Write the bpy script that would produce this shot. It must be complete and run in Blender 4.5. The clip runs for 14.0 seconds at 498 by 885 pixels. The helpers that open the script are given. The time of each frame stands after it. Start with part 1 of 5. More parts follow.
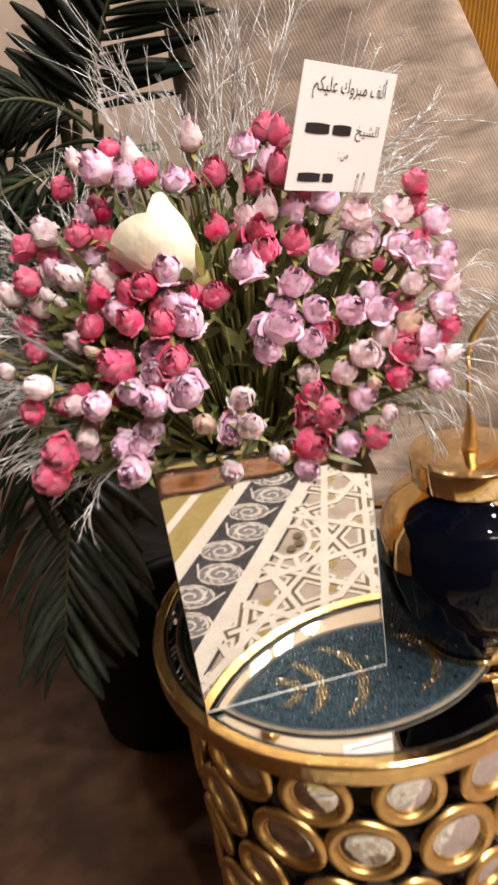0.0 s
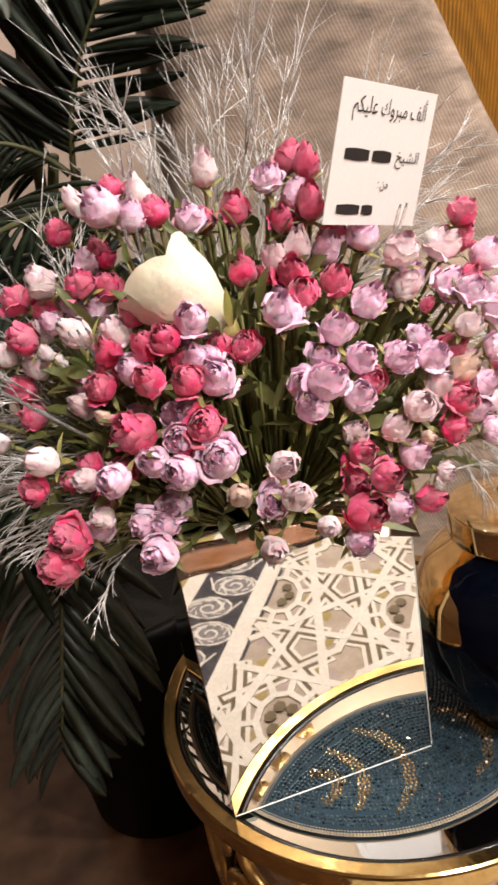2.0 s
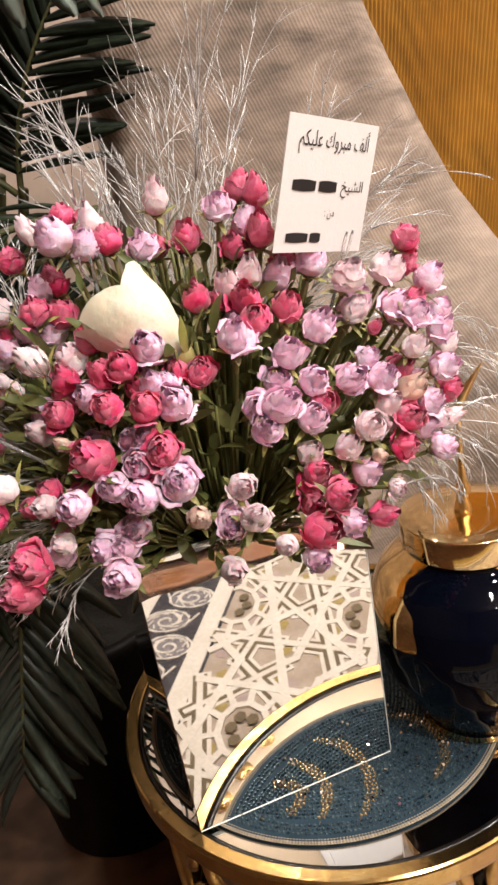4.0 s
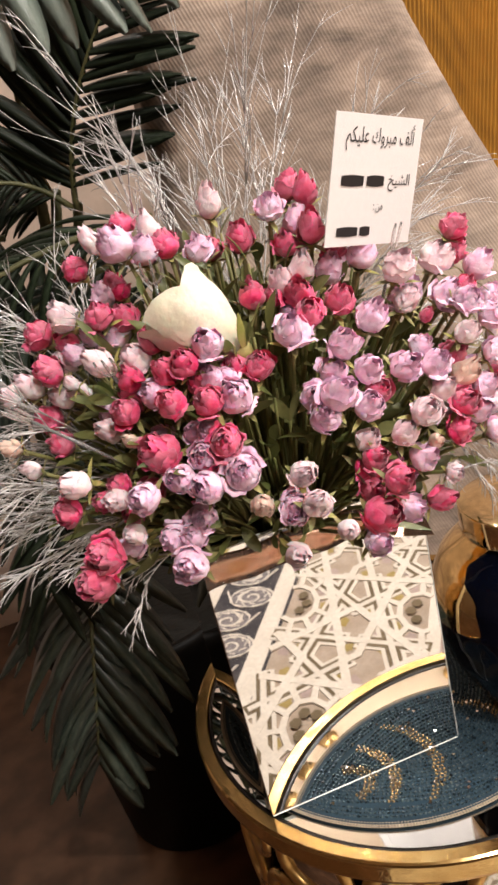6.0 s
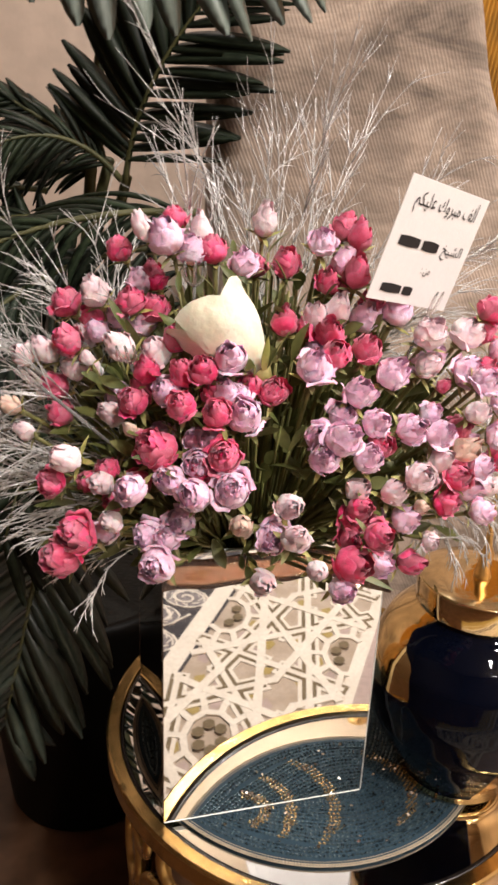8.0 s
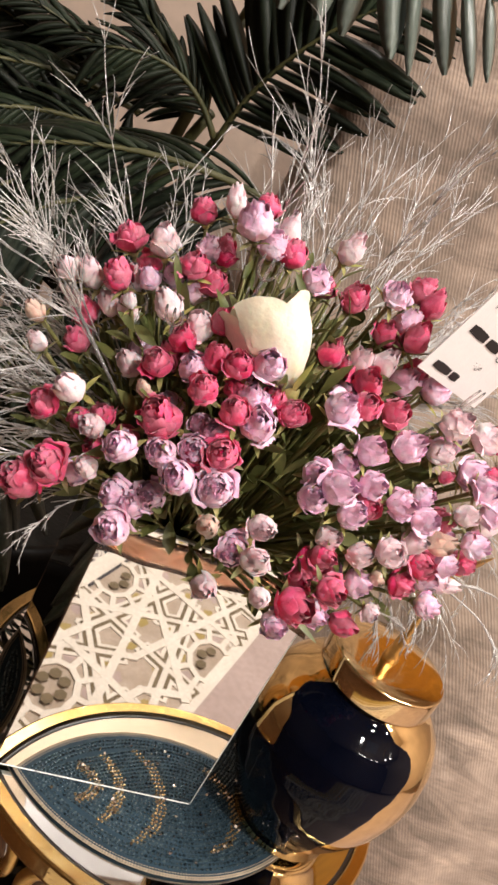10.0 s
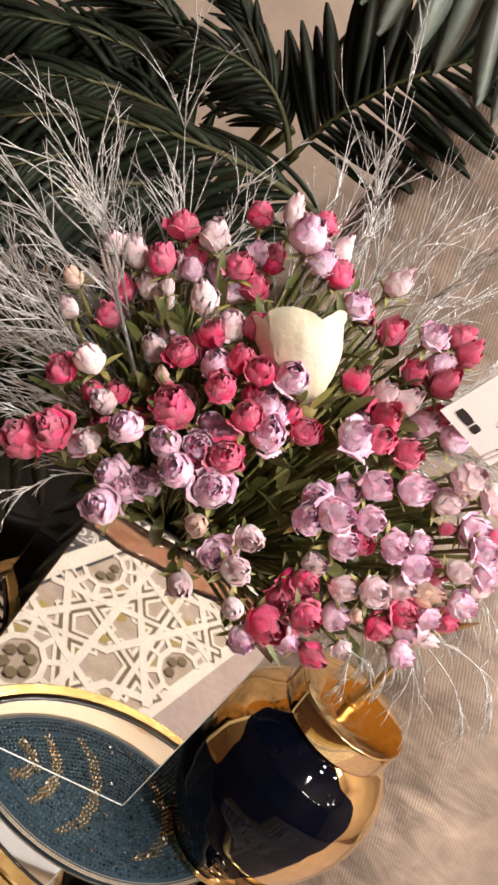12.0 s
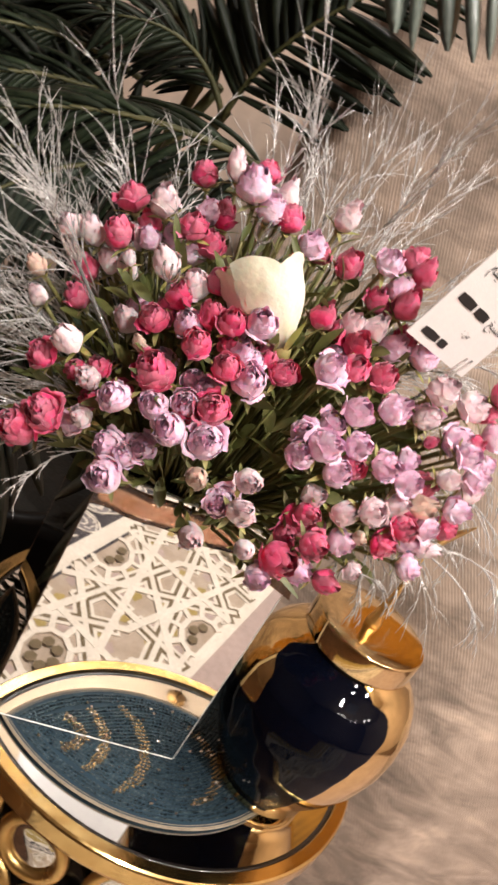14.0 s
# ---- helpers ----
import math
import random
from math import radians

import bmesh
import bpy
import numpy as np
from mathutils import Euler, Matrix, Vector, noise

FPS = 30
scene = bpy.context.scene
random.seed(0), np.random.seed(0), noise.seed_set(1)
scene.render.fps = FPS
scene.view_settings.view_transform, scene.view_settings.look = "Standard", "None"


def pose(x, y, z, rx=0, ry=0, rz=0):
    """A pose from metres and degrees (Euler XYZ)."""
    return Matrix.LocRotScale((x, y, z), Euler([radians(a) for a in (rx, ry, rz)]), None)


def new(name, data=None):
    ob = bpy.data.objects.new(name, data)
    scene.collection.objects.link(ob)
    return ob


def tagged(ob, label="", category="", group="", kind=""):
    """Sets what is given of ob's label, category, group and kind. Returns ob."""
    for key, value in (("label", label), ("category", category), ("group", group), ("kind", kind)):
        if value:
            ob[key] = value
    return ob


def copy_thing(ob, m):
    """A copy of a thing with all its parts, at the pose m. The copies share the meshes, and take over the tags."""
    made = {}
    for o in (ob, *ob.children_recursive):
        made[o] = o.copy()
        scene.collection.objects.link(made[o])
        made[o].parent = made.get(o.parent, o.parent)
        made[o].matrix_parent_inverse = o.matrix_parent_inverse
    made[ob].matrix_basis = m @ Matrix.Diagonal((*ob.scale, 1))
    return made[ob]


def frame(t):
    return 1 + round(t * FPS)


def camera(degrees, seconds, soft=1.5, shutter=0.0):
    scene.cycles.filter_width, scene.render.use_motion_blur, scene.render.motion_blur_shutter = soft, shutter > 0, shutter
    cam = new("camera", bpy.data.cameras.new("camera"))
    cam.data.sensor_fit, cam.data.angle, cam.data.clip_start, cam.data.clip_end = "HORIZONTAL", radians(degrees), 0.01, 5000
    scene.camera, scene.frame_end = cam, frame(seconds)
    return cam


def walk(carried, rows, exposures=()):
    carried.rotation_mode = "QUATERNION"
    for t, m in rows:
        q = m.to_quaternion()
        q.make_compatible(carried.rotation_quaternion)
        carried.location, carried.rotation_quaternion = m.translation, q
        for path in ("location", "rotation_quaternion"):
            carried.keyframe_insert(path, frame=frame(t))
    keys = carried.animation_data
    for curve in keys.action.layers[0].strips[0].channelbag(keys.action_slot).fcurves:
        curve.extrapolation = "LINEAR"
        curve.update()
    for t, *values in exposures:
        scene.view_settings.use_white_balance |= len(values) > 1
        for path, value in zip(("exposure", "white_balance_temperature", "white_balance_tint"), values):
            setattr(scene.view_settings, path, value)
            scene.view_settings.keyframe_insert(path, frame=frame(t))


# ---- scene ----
cam = camera(36.27, 14.0, soft=2.7, shutter=0.5)
PATH = [  # seconds, eye in metres, turn in degrees
    (0, -0.0934, -0.5515, 1.0769, 64.965, 8.038, -12.308),
    (0.5, -0.1034, -0.4649, 1.0713, 66.059, 7.119, -14.006),
    (1, -0.1069, -0.4556, 1.0707, 66.934, 7.163, -13.844),
    (1.5, -0.1214, -0.4622, 1.0676, 67.381, 8.551, -14.319),
    (2, -0.1237, -0.4705, 1.0700, 67.627, 9.408, -15.970),
    (2.5, -0.1268, -0.4768, 1.0731, 67.704, 8.810, -19.051),
    (4.8, -0.1266, -0.4773, 1.0850, 67.553, 9.540, -19.916),
    (5, -0.1293, -0.4780, 1.0838, 67.560, 9.818, -19.736),
    (5.5, -0.1336, -0.4859, 1.0868, 67.782, 10.530, -18.724),
    (6, -0.1377, -0.4936, 1.0830, 68.360, 12.837, -17.047),
    (6.5, -0.1431, -0.5001, 1.0820, 68.680, 13.453, -16.804),
    (7, -0.1526, -0.4944, 1.0842, 69.200, 2.535, -13.519),
    (7.5, -0.1491, -0.4887, 1.0896, 68.960, 0.295, -14.020),
    (8, -0.1550, -0.4904, 1.0960, 68.997, -2.062, -13.803),
    (8.2, -0.1607, -0.4885, 1.0934, 68.802, -5.182, -13.124),
    (10.3, -0.1912, -0.4703, 1.0932, 66.950, -28.037, -8.128),
    (10.5, -0.1885, -0.4707, 1.0914, 67.024, -29.287, -7.504),
    (11, -0.1911, -0.4744, 1.0924, 65.133, -35.556, -2.531),
    (11.5, -0.1894, -0.4762, 1.0910, 64.918, -36.272, -1.149),
    (12, -0.1776, -0.4678, 1.0874, 64.821, -36.670, -1.404),
    (12.5, -0.1794, -0.4694, 1.0846, 64.815, -37.015, -2.701),
    (13, -0.1795, -0.4771, 1.0820, 64.704, -36.729, -3.501),
    (13.5, -0.1805, -0.4854, 1.0833, 64.525, -35.589, -4.111),
    (14, -0.1809, -0.4936, 1.0853, 65.623, -28.203, -7.610),
]
walk(cam, [(t, pose(x, y, z, rx, ry, rz)) for t, x, y, z, rx, ry, rz in PATH])

# ---- world and lamps ----
world = bpy.data.worlds.new("room_air")
scene.world = world
world.use_nodes = True
world.node_tree.nodes["Background"].inputs[0].default_value = (1.0, 0.90, 0.80, 1)
world.node_tree.nodes["Background"].inputs[1].default_value = 0.006
scene.view_settings.exposure = 0.0

CEILING = 2.75


LAMP_TINT = (1.0, 0.935, 0.88)
# Placed to suit the brightness; the last is added, unseen, to light the wall.
DOWNLIGHTS = [(0.75, -0.75, 17), (0.25, -1.45, 48), (1.35, -0.55, 34), (0.2, 1.1, 9)]
GLOBES = [(0.20, -2.10, 15), (0.34, -2.22, 15), (0.50, -2.36, 15), (0.95, -2.62, 17), (1.25, -2.45, 17), (1.55, -1.75, 14), (1.70, -1.50, 14)]
GLOBE_Z = 2.40
for lx, ly, lw in DOWNLIGHTS:
    lamp = bpy.data.lights.new("downlight_lamp", "AREA")
    lamp.shape, lamp.size, lamp.energy, lamp.color = "DISK", 0.11, lw, LAMP_TINT
    new("downlight_lamp", lamp).matrix_basis = pose(lx, ly, CEILING - 0.03)
for lx, ly, lw in GLOBES:
    lamp = bpy.data.lights.new("globe_lamp", "POINT")
    lamp.shadow_soft_size, lamp.energy, lamp.color = 0.05, lw, LAMP_TINT
    new("globe_lamp", lamp).matrix_basis = pose(lx, ly, GLOBE_Z - 0.10)

# ---- materials ----


def mat(name, base, rough=0.5, metal=0.0, second=None, scale=40.0, mix=0.35, bump=0.0, bump_scale=None, coat=0.0, random_tint=0.0,
        fine=None, fine_mix=0.15, spec=0.5, stretch=(1, 1, 1), rough_var=0.0, trans=0.0, sheen=0.0):
    """A surface with a coarse and a fine variation of colour, a relief and, for repeats, a tint of its own for each piece."""
    m = bpy.data.materials.new(name)
    m.use_nodes = True
    nt = m.node_tree
    b = nt.nodes["Principled BSDF"]
    b.inputs["Roughness"].default_value, b.inputs["Metallic"].default_value = rough, metal
    b.inputs["Coat Weight"].default_value, b.inputs["Coat Roughness"].default_value = coat, 0.03
    b.inputs["Specular IOR Level"].default_value = spec
    b.inputs["Transmission Weight"].default_value = trans
    b.inputs["Sheen Weight"].default_value = sheen
    co = nt.nodes.new("ShaderNodeTexCoord")
    mp = nt.nodes.new("ShaderNodeMapping")
    mp.inputs["Scale"].default_value = stretch
    nt.links.new(co.outputs["Object"], mp.inputs[0])
    col = None
    second = second or tuple(c * 0.72 for c in base)

    def blend(fac, a, bcol, kind="MIX"):
        n = nt.nodes.new("ShaderNodeMix")
        n.data_type, n.blend_type = "RGBA", kind
        if isinstance(fac, float):
            n.inputs[0].default_value = fac
        else:
            nt.links.new(fac, n.inputs[0])
        for sock, v in ((6, a), (7, bcol)):
            if isinstance(v, tuple):
                n.inputs[sock].default_value = (*v, 1)
            else:
                nt.links.new(v, n.inputs[sock])
        return n.outputs[2]

    def noise_fac(s, amount, detail=4.0):
        n = nt.nodes.new("ShaderNodeTexNoise")
        n.inputs["Scale"].default_value, n.inputs["Detail"].default_value = s, detail
        nt.links.new(mp.outputs[0], n.inputs["Vector"])
        r = nt.nodes.new("ShaderNodeMapRange")
        r.inputs[1].default_value, r.inputs[2].default_value = 0.35, 0.65
        r.inputs[3].default_value, r.inputs[4].default_value = 0.0, amount
        nt.links.new(n.outputs["Fac"], r.inputs[0])
        return r.outputs[0], n.outputs["Fac"]

    fac, raw = noise_fac(scale, min(1.0, mix * 2))
    col = blend(fac, tuple(base), tuple(second))
    fac2, raw2 = noise_fac(fine or scale * 8, min(1.0, fine_mix * 2), 2.0)
    col = blend(fac2, col, tuple(c * 0.6 for c in base))
    if random_tint:
        oi = nt.nodes.new("ShaderNodeObjectInfo")
        hs = nt.nodes.new("ShaderNodeHueSaturation")
        for sock, lo, hi in (("Value", 1 - random_tint, 1 + random_tint), ("Saturation", 1 - random_tint * 0.6, 1 + random_tint * 0.3)):
            r = nt.nodes.new("ShaderNodeMapRange")
            r.inputs[3].default_value, r.inputs[4].default_value = lo, hi
            nt.links.new(oi.outputs["Random"], r.inputs[0])
            nt.links.new(r.outputs[0], hs.inputs[sock])
        nt.links.new(col, hs.inputs["Color"])
        col = hs.outputs[0]
    nt.links.new(col, b.inputs["Base Color"])
    if rough_var:
        r = nt.nodes.new("ShaderNodeMapRange")
        r.inputs[1].default_value, r.inputs[2].default_value = 0.3, 0.7
        r.inputs[3].default_value, r.inputs[4].default_value = max(0.0, rough - rough_var), rough + rough_var
        nt.links.new(raw, r.inputs[0])
        nt.links.new(r.outputs[0], b.inputs["Roughness"])
    if bump:
        bp = nt.nodes.new("ShaderNodeBump")
        bp.inputs["Strength"].default_value, bp.inputs["Distance"].default_value = bump, 0.004
        n = nt.nodes.new("ShaderNodeTexNoise")
        n.inputs["Scale"].default_value = bump_scale or scale * 4
        nt.links.new(mp.outputs[0], n.inputs["Vector"])
        nt.links.new(n.outputs["Fac"], bp.inputs["Height"])
        nt.links.new(bp.outputs[0], b.inputs["Normal"])
    return m


def corded(name, base, second, pitch, lean, nap_scale, strokes=0.4, cords=0.35):
    """Ribbed velvet: cords of a given pitch that lean by some degrees, with brushed patches of nap."""
    m = mat(name, base, rough=0.85, second=second, scale=nap_scale, mix=0.5, fine=nap_scale * 3.3, fine_mix=0.22, sheen=0.08, stretch=(1.5, 1, 0.9))
    nt = m.node_tree
    b = nt.nodes["Principled BSDF"]
    co = nt.nodes.new("ShaderNodeTexCoord")
    mp = nt.nodes.new("ShaderNodeMapping")
    mp.inputs["Rotation"].default_value = (0, radians(lean), 0)
    nt.links.new(co.outputs["Object"], mp.inputs[0])
    warp = nt.nodes.new("ShaderNodeTexNoise")
    warp.inputs["Scale"].default_value = 5.0
    nt.links.new(mp.outputs[0], warp.inputs["Vector"])
    w = nt.nodes.new("ShaderNodeTexWave")
    w.wave_type, w.bands_direction = "BANDS", "X"
    w.inputs["Scale"].default_value = 0.314 / pitch
    w.inputs["Distortion"].default_value, w.inputs["Detail"].default_value = 1.2, 2.0
    w.inputs["Detail Scale"].default_value = 1.5
    nt.links.new(mp.outputs[0], w.inputs["Vector"])
    bp = nt.nodes.new("ShaderNodeBump")
    bp.inputs["Strength"].default_value, bp.inputs["Distance"].default_value = 0.28 if strokes > 0.2 else 0.3, 0.0010
    nt.links.new(w.outputs["Fac"], bp.inputs["Height"])
    nt.links.new(bp.outputs[0], b.inputs["Normal"])
    old = b.inputs["Base Color"].links[0].from_socket
    brush = nt.nodes.new("ShaderNodeTexNoise")
    brush.inputs["Scale"].default_value, brush.inputs["Detail"].default_value = nap_scale * 2.1, 5.0
    brush.inputs["Distortion"].default_value, brush.inputs["Roughness"].default_value = 0.6, 0.68
    sm = nt.nodes.new("ShaderNodeMapping")
    sm.inputs["Rotation"].default_value, sm.inputs["Scale"].default_value = (0, radians(55), 0), (0.6, 1.0, 1.7)
    nt.links.new(co.outputs["Object"], sm.inputs[0])
    nt.links.new(sm.outputs[0], brush.inputs["Vector"])
    br = nt.nodes.new("ShaderNodeMapRange")
    br.inputs[1].default_value, br.inputs[2].default_value = 0.34, 0.66
    br.inputs[3].default_value, br.inputs[4].default_value = 1.0 - strokes, 1.0 + strokes * 0.45
    nt.links.new(brush.outputs["Fac"], br.inputs[0])
    bx = nt.nodes.new("ShaderNodeMix")
    bx.data_type, bx.blend_type, bx.clamp_result = "RGBA", "MULTIPLY", False
    worn = nt.nodes.new("ShaderNodeTexNoise")
    worn.inputs["Scale"].default_value, worn.inputs["Detail"].default_value = 1.9, 1.0
    nt.links.new(co.outputs["Object"], worn.inputs["Vector"])
    wr = nt.nodes.new("ShaderNodeMapRange")
    wr.inputs[1].default_value, wr.inputs[2].default_value, wr.inputs[3].default_value = 0.36, 0.60, 0.25
    nt.links.new(worn.outputs["Fac"], wr.inputs[0])
    nt.links.new(wr.outputs[0], bx.inputs[0])
    nt.links.new(old, bx.inputs[6])
    nt.links.new(br.outputs[0], bx.inputs[7])
    old = bx.outputs[2]
    pm = nt.nodes.new("ShaderNodeMapRange")
    pm.inputs[1].default_value, pm.inputs[2].default_value = 0.48, 0.60
    pm.inputs[3].default_value, pm.inputs[4].default_value = cords * 0.2, cords
    nt.links.new(warp.outputs["Fac"], pm.inputs[0])
    mx = nt.nodes.new("ShaderNodeMix")
    mx.data_type, mx.blend_type = "RGBA", "MULTIPLY"
    nt.links.new(pm.outputs[0], mx.inputs[0])
    nt.links.new(old, mx.inputs[6])
    rp = nt.nodes.new("ShaderNodeMapRange")
    rp.inputs[3].default_value, rp.inputs[4].default_value = 0.55, 1.0
    nt.links.new(w.outputs["Fac"], rp.inputs[0])
    nt.links.new(rp.outputs[0], mx.inputs[7])
    nt.links.new(mx.outputs[2], b.inputs["Base Color"])
    return m


MIRROR = mat("mirror_silvering", (0.86, 0.85, 0.83), rough=0.02, metal=1.0, second=(0.84, 0.83, 0.81), scale=3, mix=0.1, fine_mix=0.02)
MIRROR_DISC = mat("small_mirror", (0.80, 0.78, 0.74), rough=0.06, metal=1.0, scale=30, mix=0.15, bump=0.12, bump_scale=60)
GLASS_EDGE = mat("ground_glass_edge", (0.82, 0.84, 0.82), rough=0.22, scale=60, mix=0.15, coat=0.6)
GOLD = mat("brushed_gold", (0.90, 0.62, 0.28), rough=0.3, metal=1.0, second=(0.85, 0.52, 0.17), scale=25, mix=0.3, bump=0.08, bump_scale=90, rough_var=0.08)
LID_GOLD = mat("polished_gold", (0.92, 0.70, 0.40), rough=0.10, metal=1.0, second=(0.84, 0.58, 0.27), scale=25, mix=0.3, bump=0.04, bump_scale=60, rough_var=0.06)
GOLD_LEAF = mat("gilded_metal", (0.80, 0.54, 0.22), rough=0.32, metal=1.0, second=(0.62, 0.39, 0.14), scale=18, mix=0.4, bump=0.2, bump_scale=55, rough_var=0.1)
RIM_GOLD = mat("gilded_rim", (0.84, 0.60, 0.26), rough=0.17, metal=1.0, second=(0.66, 0.43, 0.16), scale=22, mix=0.4, bump=0.12, bump_scale=70, rough_var=0.06)
GOLD_GLOSS = mat("gold_glaze", (0.95, 0.69, 0.34), rough=0.09, metal=1.0, second=(0.90, 0.62, 0.27), scale=12, mix=0.2, bump=0.03, bump_scale=25)
NAVY = mat("navy_glaze", (0.0010, 0.0016, 0.005), rough=0.03, second=(0.002, 0.003, 0.008), scale=14, mix=0.3, bump=0.03, bump_scale=20, spec=0.17)
BLACK_LACQUER = mat("black_lacquer", (0.010, 0.008, 0.007), rough=0.25, second=(0.02, 0.013, 0.01), scale=12, mix=0.3, coat=0.4)
PLANTER_BLACK = mat("black_satin_pot", (0.004, 0.0035, 0.003), rough=0.45, second=(0.008, 0.006, 0.005), scale=12, mix=0.3, spec=0.1)
COPPER_RIBBON = mat("copper_satin", (0.95, 0.58, 0.42), rough=0.14, metal=1.0, second=(0.95, 0.64, 0.50), scale=20, mix=0.4, bump=0.03, bump_scale=300, stretch=(1, 1, 6), sheen=0.2)
CARD_PAPER = mat("card_paper", (0.77, 0.735, 0.72), rough=0.7, second=(0.75, 0.715, 0.70), scale=30, mix=0.2, fine_mix=0.03, bump=0.05, bump_scale=600)
INK = mat("black_ink", (0.012, 0.011, 0.012), rough=0.5, scale=200, mix=0.3)
BEIGE_CORD = corded("beige_corded_velvet", (0.51, 0.395, 0.315), (0.33, 0.25, 0.195), 0.0040, 24, 6.0, 0.60, 0.6)
AMBER_CORD = corded("amber_ribbed_velvet", (0.58, 0.275, 0.026), (0.42, 0.185, 0.014), 0.0085, -3, 2.5, 0.12, 0.7)
WALL_PAINT = mat("beige_plaster", (0.60, 0.47, 0.38), rough=0.8, second=(0.50, 0.385, 0.305), scale=2.5, mix=0.3, bump=0.15, bump_scale=60)
DARK_UNSEEN_WALL = mat("dark_unseen_wall", (0.10, 0.062, 0.04), rough=0.5, second=(0.15, 0.09, 0.055), scale=3, mix=0.4, stretch=(4, 4, 0.4))
VENT_WHITE = mat("white_enamel", (0.62, 0.62, 0.63), rough=0.4, scale=6, mix=0.1)
CEILING_PAINT = mat("cream_ceiling_paint", (0.50, 0.395, 0.285), rough=0.85, scale=3, mix=0.15)
FLOOR_STONE = mat("brown_polished_stone", (0.044, 0.021, 0.012), rough=0.30, second=(0.125, 0.064, 0.036), scale=5.5, mix=0.5, fine=18, fine_mix=0.3, coat=0.08, spec=0.4)
RUG_FIELD = mat("rug_taupe_pile", (0.46, 0.375, 0.30), rough=0.95, second=(0.33, 0.25, 0.18), scale=14, mix=0.35, bump=0.5, bump_scale=500, sheen=0.2)
RUG_CREAM = mat("rug_cream_pile", (0.77, 0.705, 0.62), rough=0.95, second=(0.66, 0.59, 0.505), scale=16, mix=0.35, bump=0.5, bump_scale=500, sheen=0.2)
RUG_OLIVE = mat("rug_olive_pile", (0.34, 0.255, 0.085), rough=0.95, second=(0.42, 0.32, 0.13), scale=16, mix=0.35, bump=0.5, bump_scale=500)
RUG_BROWN = mat("rug_brown_pile", (0.14, 0.105, 0.06), rough=0.95, second=(0.20, 0.15, 0.09), scale=16, mix=0.35, bump=0.5, bump_scale=500)
RUG_BLACK = mat("rug_charcoal_pile", (0.035, 0.032, 0.038), rough=0.95, second=(0.08, 0.07, 0.075), scale=30, mix=0.4, bump=0.5, bump_scale=500)
RUG_GREY = mat("rug_grey_pile", (0.17, 0.15, 0.16), rough=0.95, second=(0.30, 0.27, 0.27), scale=90, mix=0.6, fine=260, fine_mix=0.3, bump=0.5, bump_scale=500)
RUG_MAUVE = mat("rug_mauve_pile", (0.44, 0.34, 0.31), rough=0.95, second=(0.36, 0.275, 0.25), scale=8, mix=0.35, bump=0.5, bump_scale=500, sheen=0.2)


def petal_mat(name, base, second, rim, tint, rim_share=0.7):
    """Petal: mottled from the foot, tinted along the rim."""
    m = mat(name, base, rough=0.55, second=second, scale=1.8, mix=0.5, fine=9, fine_mix=0.12, random_tint=tint, sheen=0.2, bump=0.15, bump_scale=5)
    m.node_tree.nodes["Principled BSDF"].inputs["Subsurface Weight"].default_value = 0.6
    m.node_tree.nodes["Principled BSDF"].inputs["Subsurface Radius"].default_value = (1.0, 0.6, 0.6)
    m.node_tree.nodes["Principled BSDF"].inputs["Subsurface Scale"].default_value = 0.005
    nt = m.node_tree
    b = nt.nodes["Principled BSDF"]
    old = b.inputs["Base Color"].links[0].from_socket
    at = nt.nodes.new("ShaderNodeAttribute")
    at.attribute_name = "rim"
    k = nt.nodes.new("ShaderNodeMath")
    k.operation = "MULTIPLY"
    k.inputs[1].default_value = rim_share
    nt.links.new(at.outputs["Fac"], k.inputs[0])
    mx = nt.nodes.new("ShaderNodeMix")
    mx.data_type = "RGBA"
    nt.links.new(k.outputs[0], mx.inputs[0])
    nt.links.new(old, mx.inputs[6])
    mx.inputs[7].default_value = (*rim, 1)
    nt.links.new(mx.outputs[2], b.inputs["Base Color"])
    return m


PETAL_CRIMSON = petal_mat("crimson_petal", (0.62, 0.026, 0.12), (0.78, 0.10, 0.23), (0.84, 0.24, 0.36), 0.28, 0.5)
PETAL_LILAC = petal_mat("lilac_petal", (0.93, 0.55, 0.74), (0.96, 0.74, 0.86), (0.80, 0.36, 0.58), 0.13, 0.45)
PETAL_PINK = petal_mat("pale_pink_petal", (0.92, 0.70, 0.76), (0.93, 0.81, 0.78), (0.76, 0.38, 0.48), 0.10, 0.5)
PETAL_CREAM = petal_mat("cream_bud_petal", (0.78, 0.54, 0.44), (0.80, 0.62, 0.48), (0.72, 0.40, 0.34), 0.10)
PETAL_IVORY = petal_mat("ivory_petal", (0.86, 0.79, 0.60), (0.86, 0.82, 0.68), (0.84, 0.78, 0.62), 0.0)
SEPAL_GREEN = mat("sepal_green", (0.26, 0.27, 0.08), rough=0.6, second=(0.42, 0.36, 0.15), scale=3, mix=0.5, random_tint=0.3)
STEM_GREEN = mat("stem_green", (0.15, 0.165, 0.045), rough=0.6, second=(0.24, 0.20, 0.075), scale=60, mix=0.5)
LEAF_GREEN = mat("rose_leaf_green", (0.085, 0.105, 0.026), rough=0.5, second=(0.15, 0.145, 0.045), scale=40, mix=0.5, coat=0.1)
SILVER_TWIG = mat("silver_glitter_twig", (0.93, 0.92, 0.91), rough=0.26, metal=0.45, second=(0.66, 0.65, 0.64), scale=120, mix=0.5, bump=0.5, bump_scale=900)
CLEAR_PLASTIC = mat("clear_plastic", (0.93, 0.90, 0.89), rough=0.08, scale=30, mix=0.1, trans=0.85)
